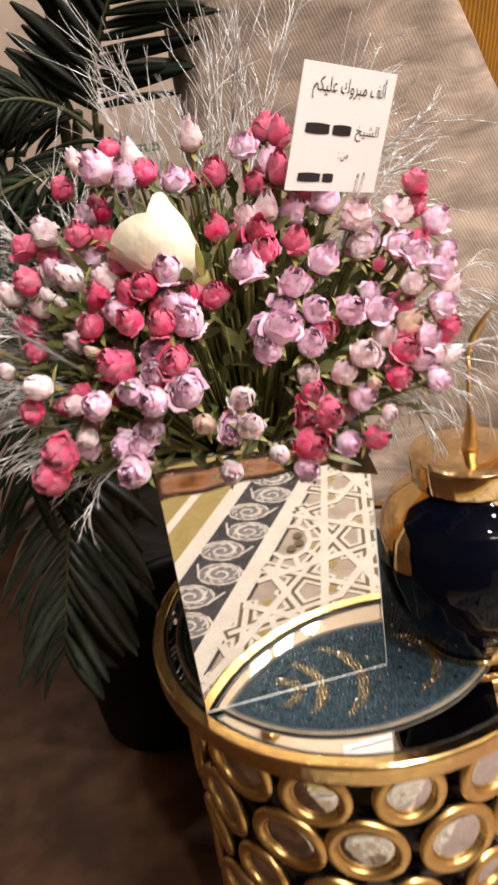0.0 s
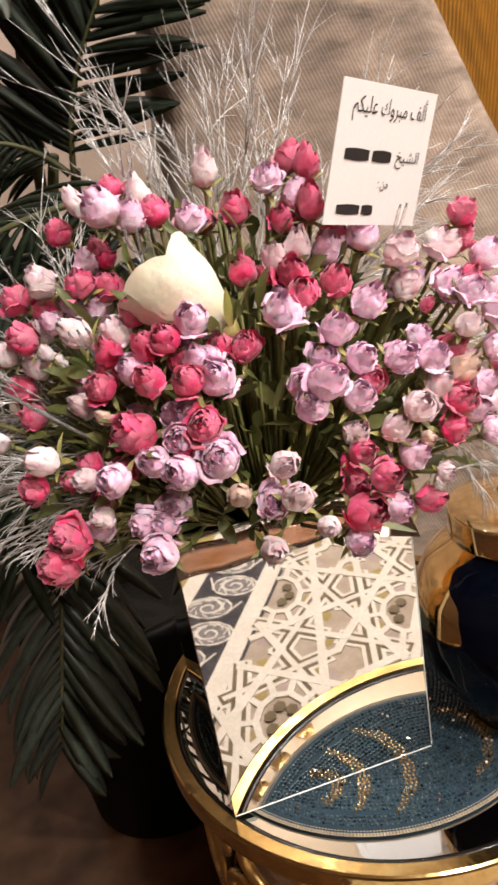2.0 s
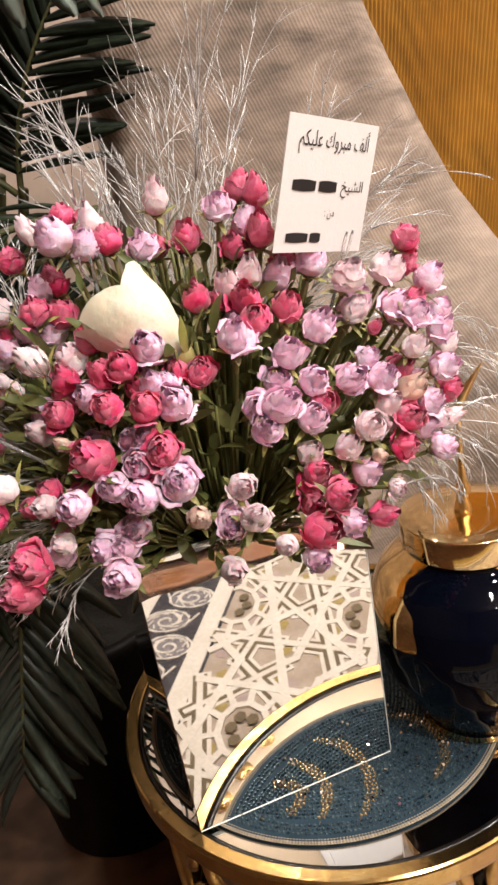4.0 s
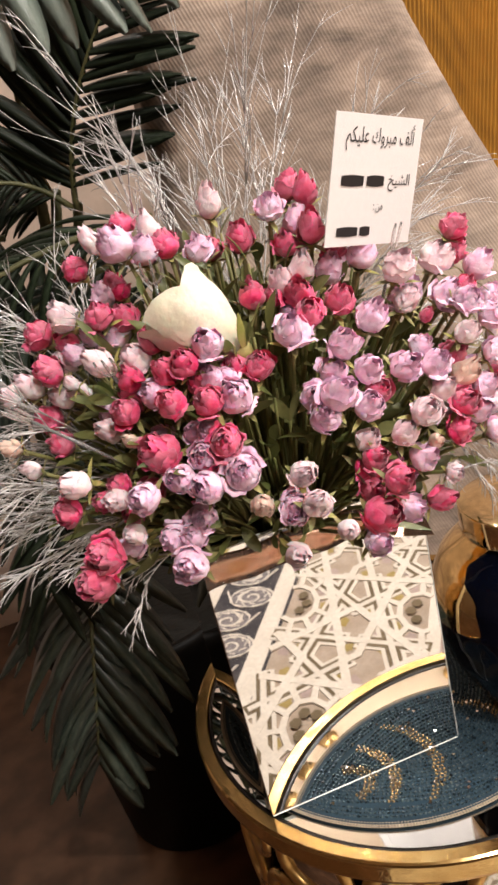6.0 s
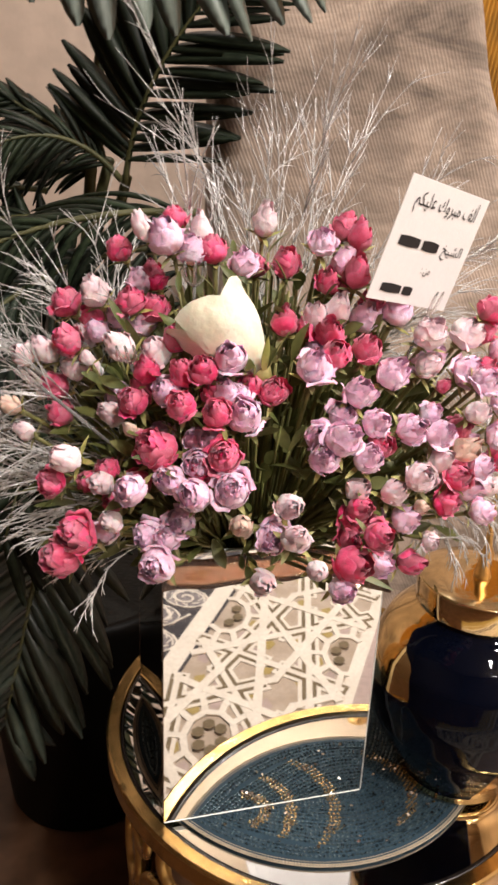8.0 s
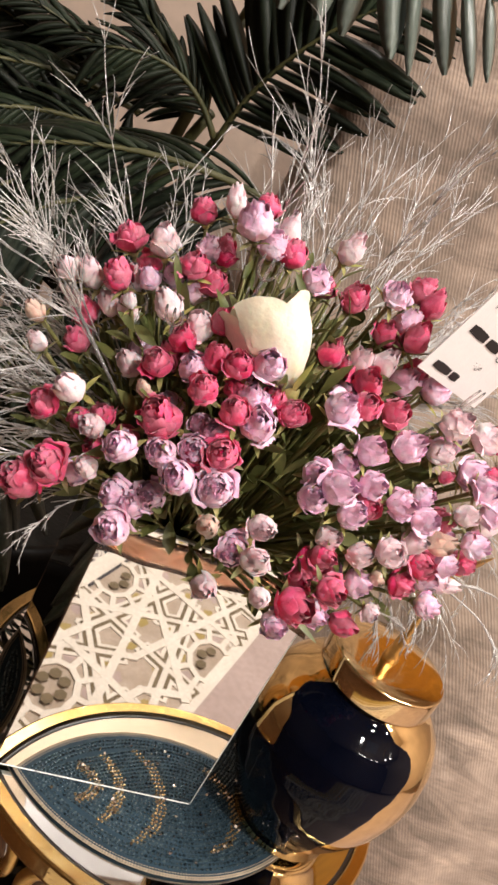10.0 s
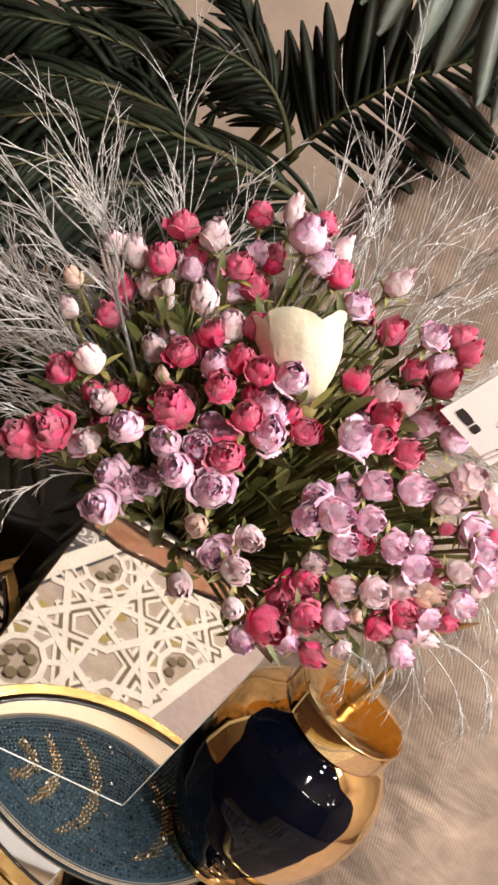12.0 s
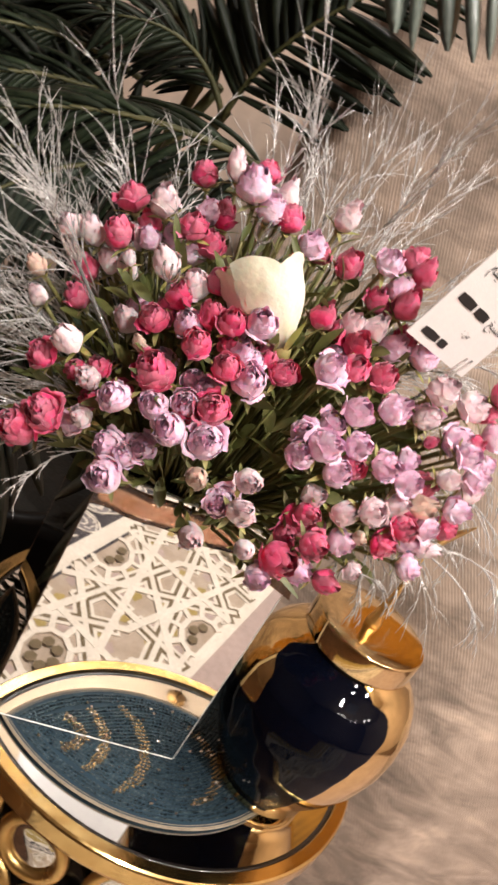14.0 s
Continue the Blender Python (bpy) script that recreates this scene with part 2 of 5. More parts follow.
# One leaf in three tones: the fronds' light and gloss is put into colour.
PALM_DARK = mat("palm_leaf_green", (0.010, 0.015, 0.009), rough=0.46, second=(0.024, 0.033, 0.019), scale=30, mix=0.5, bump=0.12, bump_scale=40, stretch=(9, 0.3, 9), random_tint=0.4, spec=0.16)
PALM_GREY_LIT = mat("palm_leaf_grey_lit", (0.026, 0.037, 0.028), rough=0.34, second=(0.050, 0.064, 0.050), scale=30, mix=0.5, bump=0.12, bump_scale=40, stretch=(9, 0.3, 9), random_tint=0.35)
PALM_PALE_LIT = mat("palm_leaf_pale_lit", (0.105, 0.13, 0.112), rough=0.32, second=(0.15, 0.175, 0.152), scale=30, mix=0.5, bump=0.15, bump_scale=40, stretch=(9, 0.3, 9), random_tint=0.3)
PALM_STEM = mat("palm_stem", (0.060, 0.064, 0.020), rough=0.55, second=(0.11, 0.105, 0.04), scale=20, mix=0.5)
# The paler specks put some of the beads' sparkle into their colour.
BEAD_BLUE = mat("teal_blue_glass_bead", (0.016, 0.042, 0.062), rough=0.2, second=(0.15, 0.22, 0.25), scale=230, mix=0.55, metal=0.6, coat=0.7)
BEAD_CREAM = mat("cream_bead", (0.40, 0.33, 0.24), rough=0.5, scale=80, mix=0.4, coat=0.4)
BEAD_GOLD = mat("gold_bead", (0.80, 0.63, 0.36), rough=0.25, metal=0.9, scale=90, mix=0.5)
SEQUIN = mat("silver_sequin", (0.92, 0.90, 0.87), rough=0.12, metal=1.0, scale=90, mix=0.2)
MAT_CLOTH = mat("mat_backing_cloth", (0.012, 0.035, 0.055), rough=0.9, scale=60, mix=0.4)
SOIL = mat("planter_moss", (0.012, 0.010, 0.007), rough=0.95, scale=60, mix=0.4, bump=0.6, bump_scale=120)
FOAM = mat("floral_foam", (0.02, 0.035, 0.015), rough=0.95, scale=60, mix=0.4, bump=0.6, bump_scale=200)
LAMP_GLASS = bpy.data.materials.new("lamp_glass")
LAMP_GLASS.use_nodes = True
LAMP_GLASS.node_tree.nodes["Principled BSDF"].inputs["Emission Color"].default_value = (1.0, 0.92, 0.84, 1)
LAMP_GLASS.node_tree.nodes["Principled BSDF"].inputs["Emission Strength"].default_value = 12.0

# ---- mesh helpers ----


def mesh_of(name, verts, faces, material, smooth=True):
    me = bpy.data.meshes.new(name)
    me.from_pydata([tuple(v) for v in verts], [], faces)
    me.materials.append(material)
    if smooth:
        me.polygons.foreach_set("use_smooth", [True] * len(me.polygons))
    me.update()
    return me


def part(name, data, parent=None, label="", material=None):
    """Links a bmesh or a mesh as one object, under a thing or a part."""
    if isinstance(data, bmesh.types.BMesh):
        me = bpy.data.meshes.new(name)
        data.to_mesh(me)
        data.free()
        me.materials.append(material)
    else:
        me = data
    ob = new(name, me)
    if parent is not None:
        ob.parent = parent
    return tagged(ob, label) if label else ob


def lathe(profile, segs=64, start=0.0, sweep=2 * math.pi):
    """Vertices and faces of a profile of (radius, height) turned about z."""
    closed = abs(sweep - 2 * math.pi) < 1e-6
    cols = segs if closed else segs + 1
    verts = [(r * math.cos(start + sweep * i / segs), r * math.sin(start + sweep * i / segs), z) for i in range(cols) for r, z in profile]
    n, faces = len(profile), []
    for i in range(segs):
        j = (i + 1) % cols
        for k in range(n - 1):
            faces.append((i * n + k, j * n + k, j * n + k + 1, i * n + k + 1))
    return verts, faces


def tube(points, radii, sides=6):
    """Vertices and faces of a tapering tube along points."""
    pts = [Vector(p) for p in points]
    verts, faces = [], []
    side = Vector((0.3, 0.5, 0.8))
    for i, p in enumerate(pts):
        way = (pts[min(i + 1, len(pts) - 1)] - pts[max(i - 1, 0)]).normalized()
        a = way.cross(side)
        if a.length < 1e-4:
            a = way.cross(Vector((1, 0, 0)))
        a.normalize()
        b = way.cross(a)
        r = radii[i] if isinstance(radii, (list, tuple)) else radii
        for k in range(sides):
            w = 2 * math.pi * k / sides
            verts.append(p + a * (r * math.cos(w)) + b * (r * math.sin(w)))
    for i in range(len(pts) - 1):
        for k in range(sides):
            q = (k + 1) % sides
            faces.append((i * sides + k, i * sides + q, (i + 1) * sides + q, (i + 1) * sides + k))
    faces.append(tuple(range(sides))[::-1])
    faces.append(tuple((len(pts) - 1) * sides + k for k in range(sides)))
    return verts, faces


def bent(a, b, c, n=10):
    """Points of a smooth bow from a to c that leans towards b."""
    a, b, c = Vector(a), Vector(b), Vector(c)
    return [a * (1 - t) ** 2 + b * (2 * t * (1 - t)) + c * t * t for t in (i / (n - 1) for i in range(n))]


def slab(x0, y0, z0, x1, y1, z1, bevel=0.0, segs=2):
    bm = bmesh.new()
    bmesh.ops.create_cube(bm, size=1.0)
    for v in bm.verts:
        v.co = Vector(((x0 + x1) / 2 + v.co.x * (x1 - x0), (y0 + y1) / 2 + v.co.y * (y1 - y0), (z0 + z1) / 2 + v.co.z * (z1 - z0)))
    if bevel:
        bmesh.ops.bevel(bm, geom=list(bm.edges), offset=bevel, segments=segs, affect="EDGES", profile=0.5)
    return bm


def joined(pieces):
    """One list of vertices and faces from several."""
    verts, faces = [], []
    for v, f in pieces:
        n = len(verts)
        verts += list(v)
        faces += [tuple(i + n for i in q) for q in f]
    return verts, faces


# ---- the room ----
# South and west walls are unseen; their dark colour keeps reflections dim.
for nm, b in (("wall_north", (-2.3, 1.5, 0, 2.7, 1.62, CEILING)), ("wall_south", (-2.3, -3.62, 0, 2.7, -3.5, CEILING)),
              ("wall_west", (-2.42, -3.62, 0, -2.3, 1.62, CEILING)), ("wall_east", (2.7, -3.62, 0, 2.82, 1.62, CEILING))):
    dark = nm in ("wall_south", "wall_west")
    tagged(part(nm, slab(*b), None, "", DARK_UNSEEN_WALL if dark else WALL_PAINT), "unseen wall of the room, coloured dark to dim reflections" if dark else "plain beige plastered wall of the room", "wall", kind="structure")
tagged(part("ceiling", slab(-2.42, -3.62, CEILING + 0.002, 2.82, 1.62, CEILING + 0.1), None, "", CEILING_PAINT), "plain cream painted ceiling", "ceiling", kind="structure")
tagged(part("floor", slab(-2.42, -3.62, -0.1, 2.82, 1.62, 0), None, "", FLOOR_STONE), "dark brown polished stone floor with cloudy veins", "floor", kind="structure")

first = None
for lx, ly, lw in DOWNLIGHTS:
    if first is None:
        first = tagged(new("ceiling_downlight"), "round white recessed ceiling lamp, lit, its place assumed", "ceiling lamp", "ceiling lamps")
        first.location = (lx, ly, CEILING)
        v, f = lathe([(0.058, -0.002), (0.062, -0.010), (0.080, -0.008), (0.084, 0.0)], 40)
        part("ring", mesh_of("downlight_ring", v, f, CEILING_PAINT), first)
        v, f = lathe([(0.0005, -0.004), (0.057, -0.004)], 40)
        part("lens", mesh_of("downlight_lens", v, f, LAMP_GLASS), first, "glowing warm glass")
    else:
        copy_thing(first, pose(lx, ly, CEILING))

first = None
for lx, ly, lw in GLOBES:
    if first is None:
        first = tagged(new("pendant_lamp"), "small glowing glass globe hanging from the ceiling", "pendant lamp", "pendant lamps")
        first.location = (lx, ly, CEILING)
        v, f = tube([(0, 0, 0), (0, 0, -0.15), (0, 0, GLOBE_Z - CEILING + 0.05)], 0.004, 8)
        part("cord", mesh_of("pendant_cord", v, f, BLACK_LACQUER), first)
        v, f = lathe([(0.0005, -0.012), (0.05, -0.012), (0.052, 0.0), (0.0005, 0.0)], 24)
        part("canopy", mesh_of("pendant_canopy", v, f, GOLD), first)
        v, f = lathe([(0.045 * math.sin(math.pi * k / 14) + 0.0004, GLOBE_Z - CEILING + 0.045 * math.cos(math.pi * k / 14)) for k in range(15)], 28)
        part("globe", mesh_of("pendant_globe", v, f, LAMP_GLASS), first, "glowing warm glass globe")
    else:
        copy_thing(first, pose(lx, ly, CEILING))
vent = tagged(new("ceiling_vent"), "square white air vent in the ceiling", "air vent")
vent.location = (0.78, -1.70, CEILING)
for nm, bb in (("frame", (-0.30, -0.20, -0.012, 0.30, -0.17, 0.0)), ("frame", (-0.30, 0.17, -0.012, 0.30, 0.20, 0.0)), ("frame", (-0.30, -0.169, -0.012, -0.27, 0.169, 0.0)), ("frame", (0.27, -0.169, -0.012, 0.30, 0.169, 0.0))):
    part(nm, slab(*bb, bevel=0.002), vent, "", VENT_WHITE)
part("plate", slab(-0.268, -0.168, -0.008, 0.268, 0.168, -0.001), vent, "", VENT_WHITE)

# ---- the rug, its pattern turned against the table ----
ALONG, ACROSS = Vector((0.541, -0.841, 0)), Vector((0.841, 0.541, 0))


def rug_point(n, u, z):
    return ACROSS * n + ALONG * u + Vector((0, 0, z))


rug = tagged(new("patterned_rug"), "cream rug with woven star lattice and charcoal paisley border", "rug")
TOP = 0.012
END_A, END_B = 0.12, 2.6


def rug_strip(name, n0, n1, material, z0, z1, u0=END_A, u1=END_B, label=""):
    c = [rug_point(n, u, z) for z in (z0, z1) for n, u in ((n0, u0), (n1, u0), (n1, u1), (n0, u1))]
    me = mesh_of(name, c, [(0, 1, 2, 3), (7, 6, 5, 4), (0, 4, 5, 1), (1, 5, 6, 2), (2, 6, 7, 3), (3, 7, 4, 0)], material, False)
    return part(name, me, rug, label)


rug_strip("field", -0.422, -0.075, RUG_FIELD, 0.001, TOP, label="taupe woven field")
rug_strip("border_edge", -0.430, -0.422, RUG_BLACK, 0.001, TOP + 0.001, label="thin charcoal woven edge")
rug_strip("border_line", -0.476, -0.430, RUG_CREAM, 0.001, TOP + 0.002, label="cream woven line")
rug_strip("border_band", -0.622, -0.476, RUG_BLACK, 0.001, TOP, label="charcoal woven band with paisley")
rug_strip("border_line", -0.668, -0.622, RUG_CREAM, 0.001, TOP + 0.002, label="cream woven line")
rug_strip("outer_field", -1.0, -0.668, RUG_OLIVE, 0.001, TOP, label="olive woven ground")
rug_strip("outer_line", -0.775, -0.748, RUG_CREAM, 0.002, TOP + 0.002, label="cream woven line")
rug_strip("border_line", -0.075, -0.045, RUG_CREAM, 0.001, TOP + 0.002, label="cream woven line")
rug_strip("outer_field", -0.045, 1.5, RUG_MAUVE, 0.001, TOP, label="mauve woven ground")


lay = random.Random(9)


def strap(p, q, width, z):
    p, q = Vector((*p, 0)), Vector((*q, 0))
    d = (q - p).normalized()
    p, q = p - d * width * 0.4, q + d * width * 0.4
    s = Vector((-d.y, d.x, 0)) * width / 2
    z += lay.uniform(0.0, 0.0005)
    low = [rug_point(c.x, c.y, zz) for zz in (TOP - 0.002, z) for c in (p - s, p + s, q + s, q - s)]
    return low, [(4, 5, 6, 7), (0, 1, 5, 4), (1, 2, 6, 5), (2, 3, 7, 6), (3, 0, 4, 7)]


def meet(p, a, q, b):
    """Where two lines in the plane meet."""
    d = a[0] * b[1] - a[1] * b[0]
    t = ((q[0] - p[0]) * b[1] - (q[1] - p[1]) * b[0]) / d
    return (p[0] + a[0] * t, p[1] + a[1] * t)


def flat(points, z):
    z += lay.uniform(0.0, 0.0003)
    c = [rug_point(x, y, z) for x, y in points]
    return c, [tuple(range(len(c)))]


cream_bits, olive_bits, brown_bits, dark_bits, taupe_bits = [], [], [], [], []
FIELD_LO, FIELD_HI = -0.4215, -0.0755


def inside(pt):
    return FIELD_LO < pt[0] < FIELD_HI and END_A + 0.01 < pt[1] < END_B - 0.01


def put_strap(p, q, width, z, box):
    """A strap cut off at the sides of the field."""
    if max(p[0], q[0]) < FIELD_LO or min(p[0], q[0]) > FIELD_HI or not (END_A + 0.02 < min(p[1], q[1]) and max(p[1], q[1]) < END_B - 0.02):
        return
    p, q = list(p), list(q)
    for a, b in ((p, q), (q, p)):
        for lim, sgn in ((FIELD_LO, 1), (FIELD_HI, -1)):
            if (a[0] - lim) * sgn < 0 and abs(a[0] - b[0]) > 1e-9:
                t = (lim - a[0]) / (b[0] - a[0])
                a[1] += (b[1] - a[1]) * t
                a[0] = lim
    if math.hypot(p[0] - q[0], p[1] - q[1]) > 0.004:
        box.append(strap(p, q, width, z))


# ten-fold rosettes on a slanting lattice, joined by bow-tie cells; sides of length SIDE
APO = 0.5
SIDE = 2 * APO * math.tan(radians(18))
E1, E2 = (1.0, 0.0), (math.cos(radians(-72)), math.sin(radians(-72)))
V1, V2 = (0.312, -0.050), (0.114, -0.412)


def lattice_point(x, y, i, j):
    """From the even pattern to the rug, whose weave is drawn out along its length."""
    b = y / E2[1]
    a = x - b * E2[0]
    return (-0.402 + (a + i) * V1[0] + (b + j) * V2[0], 1.028 + (a + i) * V1[1] + (b + j) * V2[1])


STRAP = 0.0150
for kn in range(-3, 4):
    for ku in range(-5, 4):
        at = lambda x, y: lattice_point(x, y, kn, ku)
        mids = [(APO * math.cos(k * math.pi / 5), APO * math.sin(k * math.pi / 5)) for k in range(10)]
        for k in range(10):
            p, q = at(*mids[k]), at(*mids[(k + 3) % 10])
            if k % 2 == 0:
                put_strap(p, q, STRAP * 3.3, TOP + 0.0024, cream_bits)
                put_strap(p, q, STRAP * 2.1, TOP + 0.0032, dark_bits)
                put_strap(p, q, STRAP * 0.9, TOP + 0.0040, cream_bits)
            else:
                put_strap(p, q, STRAP * 1.3, TOP + 0.0048, cream_bits)
            a0, a1 = radians(36 * k + 18), radians(36 * k + 54)
            put_strap(at(0.175 * math.cos(a0), 0.175 * math.sin(a0)), at(0.31 * math.cos(a0), 0.31 * math.sin(a0)), STRAP * 0.95, TOP + 0.0044, cream_bits)
            put_strap(at(0.175 * math.cos(a0), 0.175 * math.sin(a0)), at(0.175 * math.cos(a1), 0.175 * math.sin(a1)), STRAP * 0.95, TOP + 0.0044, cream_bits)
            cell = [at(r * math.cos(a1 - math.pi / 10 + w), r * math.sin(a1 - math.pi / 10 + w)) for r, w in ((0.20, -0.12), (0.275, -0.2), (0.275, 0.2), (0.20, 0.12))]
            if k % 3 != 1 and all(inside(c) for c in cell):
                (olive_bits if k % 2 else taupe_bits).append(flat(cell, TOP + 0.0008))
        # a small flower in the middle and its ring of cells
        for k in range(6):
            w = k * math.pi / 3
            spot = at(0.085 * math.cos(w), 0.085 * math.sin(w))
            cell = [(spot[0] + 0.0135 * math.cos(q * math.pi / 3), spot[1] + 0.0160 * math.sin(q * math.pi / 3)) for q in range(6)]
            if all(inside(p) for p in cell):
                brown_bits.append(flat(cell, TOP + 0.0054))
        for k in range(10):
            for w, r0, r1, half, kindof in ((k * math.pi / 5 + math.pi / 10, 0.33, 0.47, 0.13, k % 3), (k * math.pi / 5, 0.355, 0.43, 0.09, (k + 1) % 3)):
                cell = [at(r * math.cos(w + q), r * math.sin(w + q)) for r, q in ((r0, 0), ((r0 + r1) / 2, -half), (r1, -half * 0.6), (r1, half * 0.6), ((r0 + r1) / 2, half))]
                if kindof < 2 and all(inside(p) for p in cell):
                    (olive_bits if kindof == 0 else taupe_bits).append(flat(cell, TOP + 0.0003 + 0.0003 * (k % 2)))
        # the bow-tie cells between the rosettes
        for tilt, cx, cy in ((-36, (E1[0] + E2[0]) / 2, (E1[1] + E2[1]) / 2),):
            ly = (math.cos(radians(tilt)), math.sin(radians(tilt)))
            lx = (-ly[1], ly[0])
            put = lambda x, y: (cx + lx[0] * x + ly[0] * y, cy + lx[1] * x + ly[1] * y)
            waist = 2 * math.sin(radians(36)) / 2 - APO / math.cos(radians(18))
            top = math.cos(radians(36)) - APO
            for sg in (-1, 1):
                m1 = (waist + SIDE / 2 * math.cos(radians(72)), sg * SIDE / 2 * math.sin(radians(72)))
                m0 = (0.0, sg * top)
                low = (0.0, m1[1] - sg * m1[0] * math.tan(radians(18)))
                for sx in (-1, 1):
                    side_pt = (sx * m1[0], m1[1])
                    elbow = meet(side_pt, (sx * math.cos(radians(126)), sg * math.sin(radians(126))), m0, (sx * math.cos(radians(54)), -sg * math.sin(radians(54))))
                    for p, q in ((side_pt, low), (side_pt, elbow), (elbow, m0)):
                        p, q = at(*put(*p)), at(*put(*q))
                        put_strap(p, q, STRAP * 1.2, TOP + 0.0046, cream_bits)
                heart_cell = [at(*put(x, sg * y)) for x, y in ((0, low[1] * sg + 0.06), (0.05, top * 0.66), (0, top - 0.06), (-0.05, top * 0.66))]
                if all(inside(p) for p in heart_cell):
                    olive_bits.append(flat(heart_cell, TOP + 0.0012))
for nm, bits, material, lab in (("lattice", cream_bits, RUG_CREAM, "cream woven lattice"), ("olive_inlay", olive_bits, RUG_OLIVE, "olive woven fields"),
                                ("star_inlay", brown_bits, RUG_BROWN, "brown woven stars"), ("outline_inlay", dark_bits, RUG_BROWN, "olive brown woven outlines"), ("taupe_inlay", taupe_bits, RUG_MAUVE, "mauve taupe woven cells")):
    v, f = joined(bits)
    tagged(part(nm, mesh_of(nm, v, f, material, False), rug, lab), kind="stuff")
# paisley scrolls on grey islands in the charcoal band
islands = []
for k in range(25):
    cu, cn = END_A + 0.06 + k * 0.098, -0.549 + (0.018 if k % 2 else -0.018)
    islands.append(flat([(cn + (0.056 + 0.006 * math.cos(q * 2.0)) * math.cos(q * math.pi / 9), cu + 0.041 * math.sin(q * math.pi / 9)) for q in range(18)], TOP + 0.0008))
v, f = joined(islands)
tagged(part("paisley_island", mesh_of("paisley_island", v, f, RUG_GREY, False), rug, "grey paisley grounds"), kind="stuff")
scrolls = []
for k in range(25):
    cu = END_A + 0.06 + k * 0.098
    cn = -0.549 + (0.018 if k % 2 else -0.018)
    for turn, rad in ((0.0, 0.040), (2.1, 0.027)):
        pts = []
        for i in range(26):
            w = turn + i * 0.30
            r = rad * (1 - i / 34)
            pts.append((cn + r * 1.25 * math.cos(w) * (1 if k % 2 else -1), cu + r * math.sin(w)))
        for p, q in zip(pts, pts[1:]):
            scrolls.append(strap(p, q, 0.0045, TOP + 0.002))
    for q in range(14):
        w0, w1 = q * 0.449, (q + 1) * 0.449
        scrolls.append(strap((cn + 0.058 * math.cos(w0), cu + 0.043 * math.sin(w0)), (cn + 0.058 * math.cos(w1), cu + 0.043 * math.sin(w1)), 0.006 if q % 2 else 0.003, TOP + 0.002))
    for q in range(9):
        w = q * 0.7 + k
        r = 0.012 + 0.004 * (q % 3)
        px, py = cn + 0.036 * math.cos(w), cu + 0.028 * math.sin(w)
        scrolls.append(strap((px, py), (px + r * math.cos(w + 1.3), py + r * math.sin(w + 1.3)), 0.0035, TOP + 0.0022))
    for s in (-1, 1):
        scrolls.append(strap((cn + s * 0.05, cu - 0.02), (cn + s * 0.075, cu + 0.03), 0.005, TOP + 0.002))
v, f = joined(scrolls)
tagged(part("paisley_scroll", mesh_of("paisley_scroll", v, f, RUG_CREAM, False), rug, "cream paisley scrolls"), kind="stuff")

# ---- seating and curtain behind ----
outline = [(-0.01, 0.02), (-0.005, 1.22), (0.02, 1.33), (0.09, 1.42), (0.19, 1.45), (0.28, 1.42), (0.325, 1.31), (0.348, 1.20), (0.376, 1.13), (0.403, 1.06), (0.440, 0.98), (0.487, 0.88), (0.60, 0.745),
           (0.80, 0.64), (1.10, 0.585), (1.55, 0.56), (1.58, 0.02)]


def sofa():
    """The upholstered end of a sofa: a thick sweeping panel, piped along its edge, on short feet."""
    top = tagged(new("sofa"), "beige corded velvet sofa end with brushed patches", "sofa")
    top.matrix_basis = pose(0.035, 0.390, 0, 0, 0, -7) @ pose(0, 0, 0, -5)
    bm = bmesh.new()
    front = bm.faces.new([bm.verts.new((x, 0, z)) for x, z in outline])
    res = bmesh.ops.extrude_face_region(bm, geom=[front])
    bmesh.ops.translate(bm, verts=[v for v in res["geom"] if isinstance(v, bmesh.types.BMVert)], vec=(0, 0.20, 0))
    bmesh.ops.recalc_face_normals(bm, faces=list(bm.faces))
    bmesh.ops.bevel(bm, geom=list(bm.edges), offset=0.035, segments=4, affect="EDGES", profile=0.5, clamp_overlap=True)
    for k in range(20):
        bmesh.ops.bisect_plane(bm, geom=list(bm.verts) + list(bm.edges) + list(bm.faces), plane_co=(0, 0, 0.62 + 0.04 * k), plane_no=(0, 0, 1))
    for k in range(18):
        bmesh.ops.bisect_plane(bm, geom=list(bm.verts) + list(bm.edges) + list(bm.faces), plane_co=(0.22 + 0.05 * k, 0, 0), plane_no=(1, 0, 0))
    # the arm sweeps forward towards its foot
    for vert in bm.verts:
        t = max(0.0, min(1.0, (vert.co.x - 0.26) / 0.26))
        vert.co.y -= 0.42 * t * t * (3 - 2 * t) * max(0.0, 0.98 - max(0.55, vert.co.z))
    axis = Vector((-0.08, -0.95, 1.02))
    for vert in bm.verts:
        swell = 0.30 * max(0.0, vert.co.z - 0.86) ** 1.6
        vert.co += (axis - vert.co).normalized() * swell
    for face in bm.faces:
        face.smooth = True
    part("side_panel", bm, top, "", BEIGE_CORD)
    for x, y in ((0.08, 0.10), (1.45, -0.08)):
        v, f = lathe([(0.0005, 0.0), (0.02, 0.0), (0.026, 0.012), (0.03, 0.03), (0.0005, 0.03)], 20)
        foot = part("foot", mesh_of("sofa_foot", v, f, BLACK_LACQUER), top, "dark turned wooden foot")
        foot.location = (x, y, 0)
    return top


sofa()


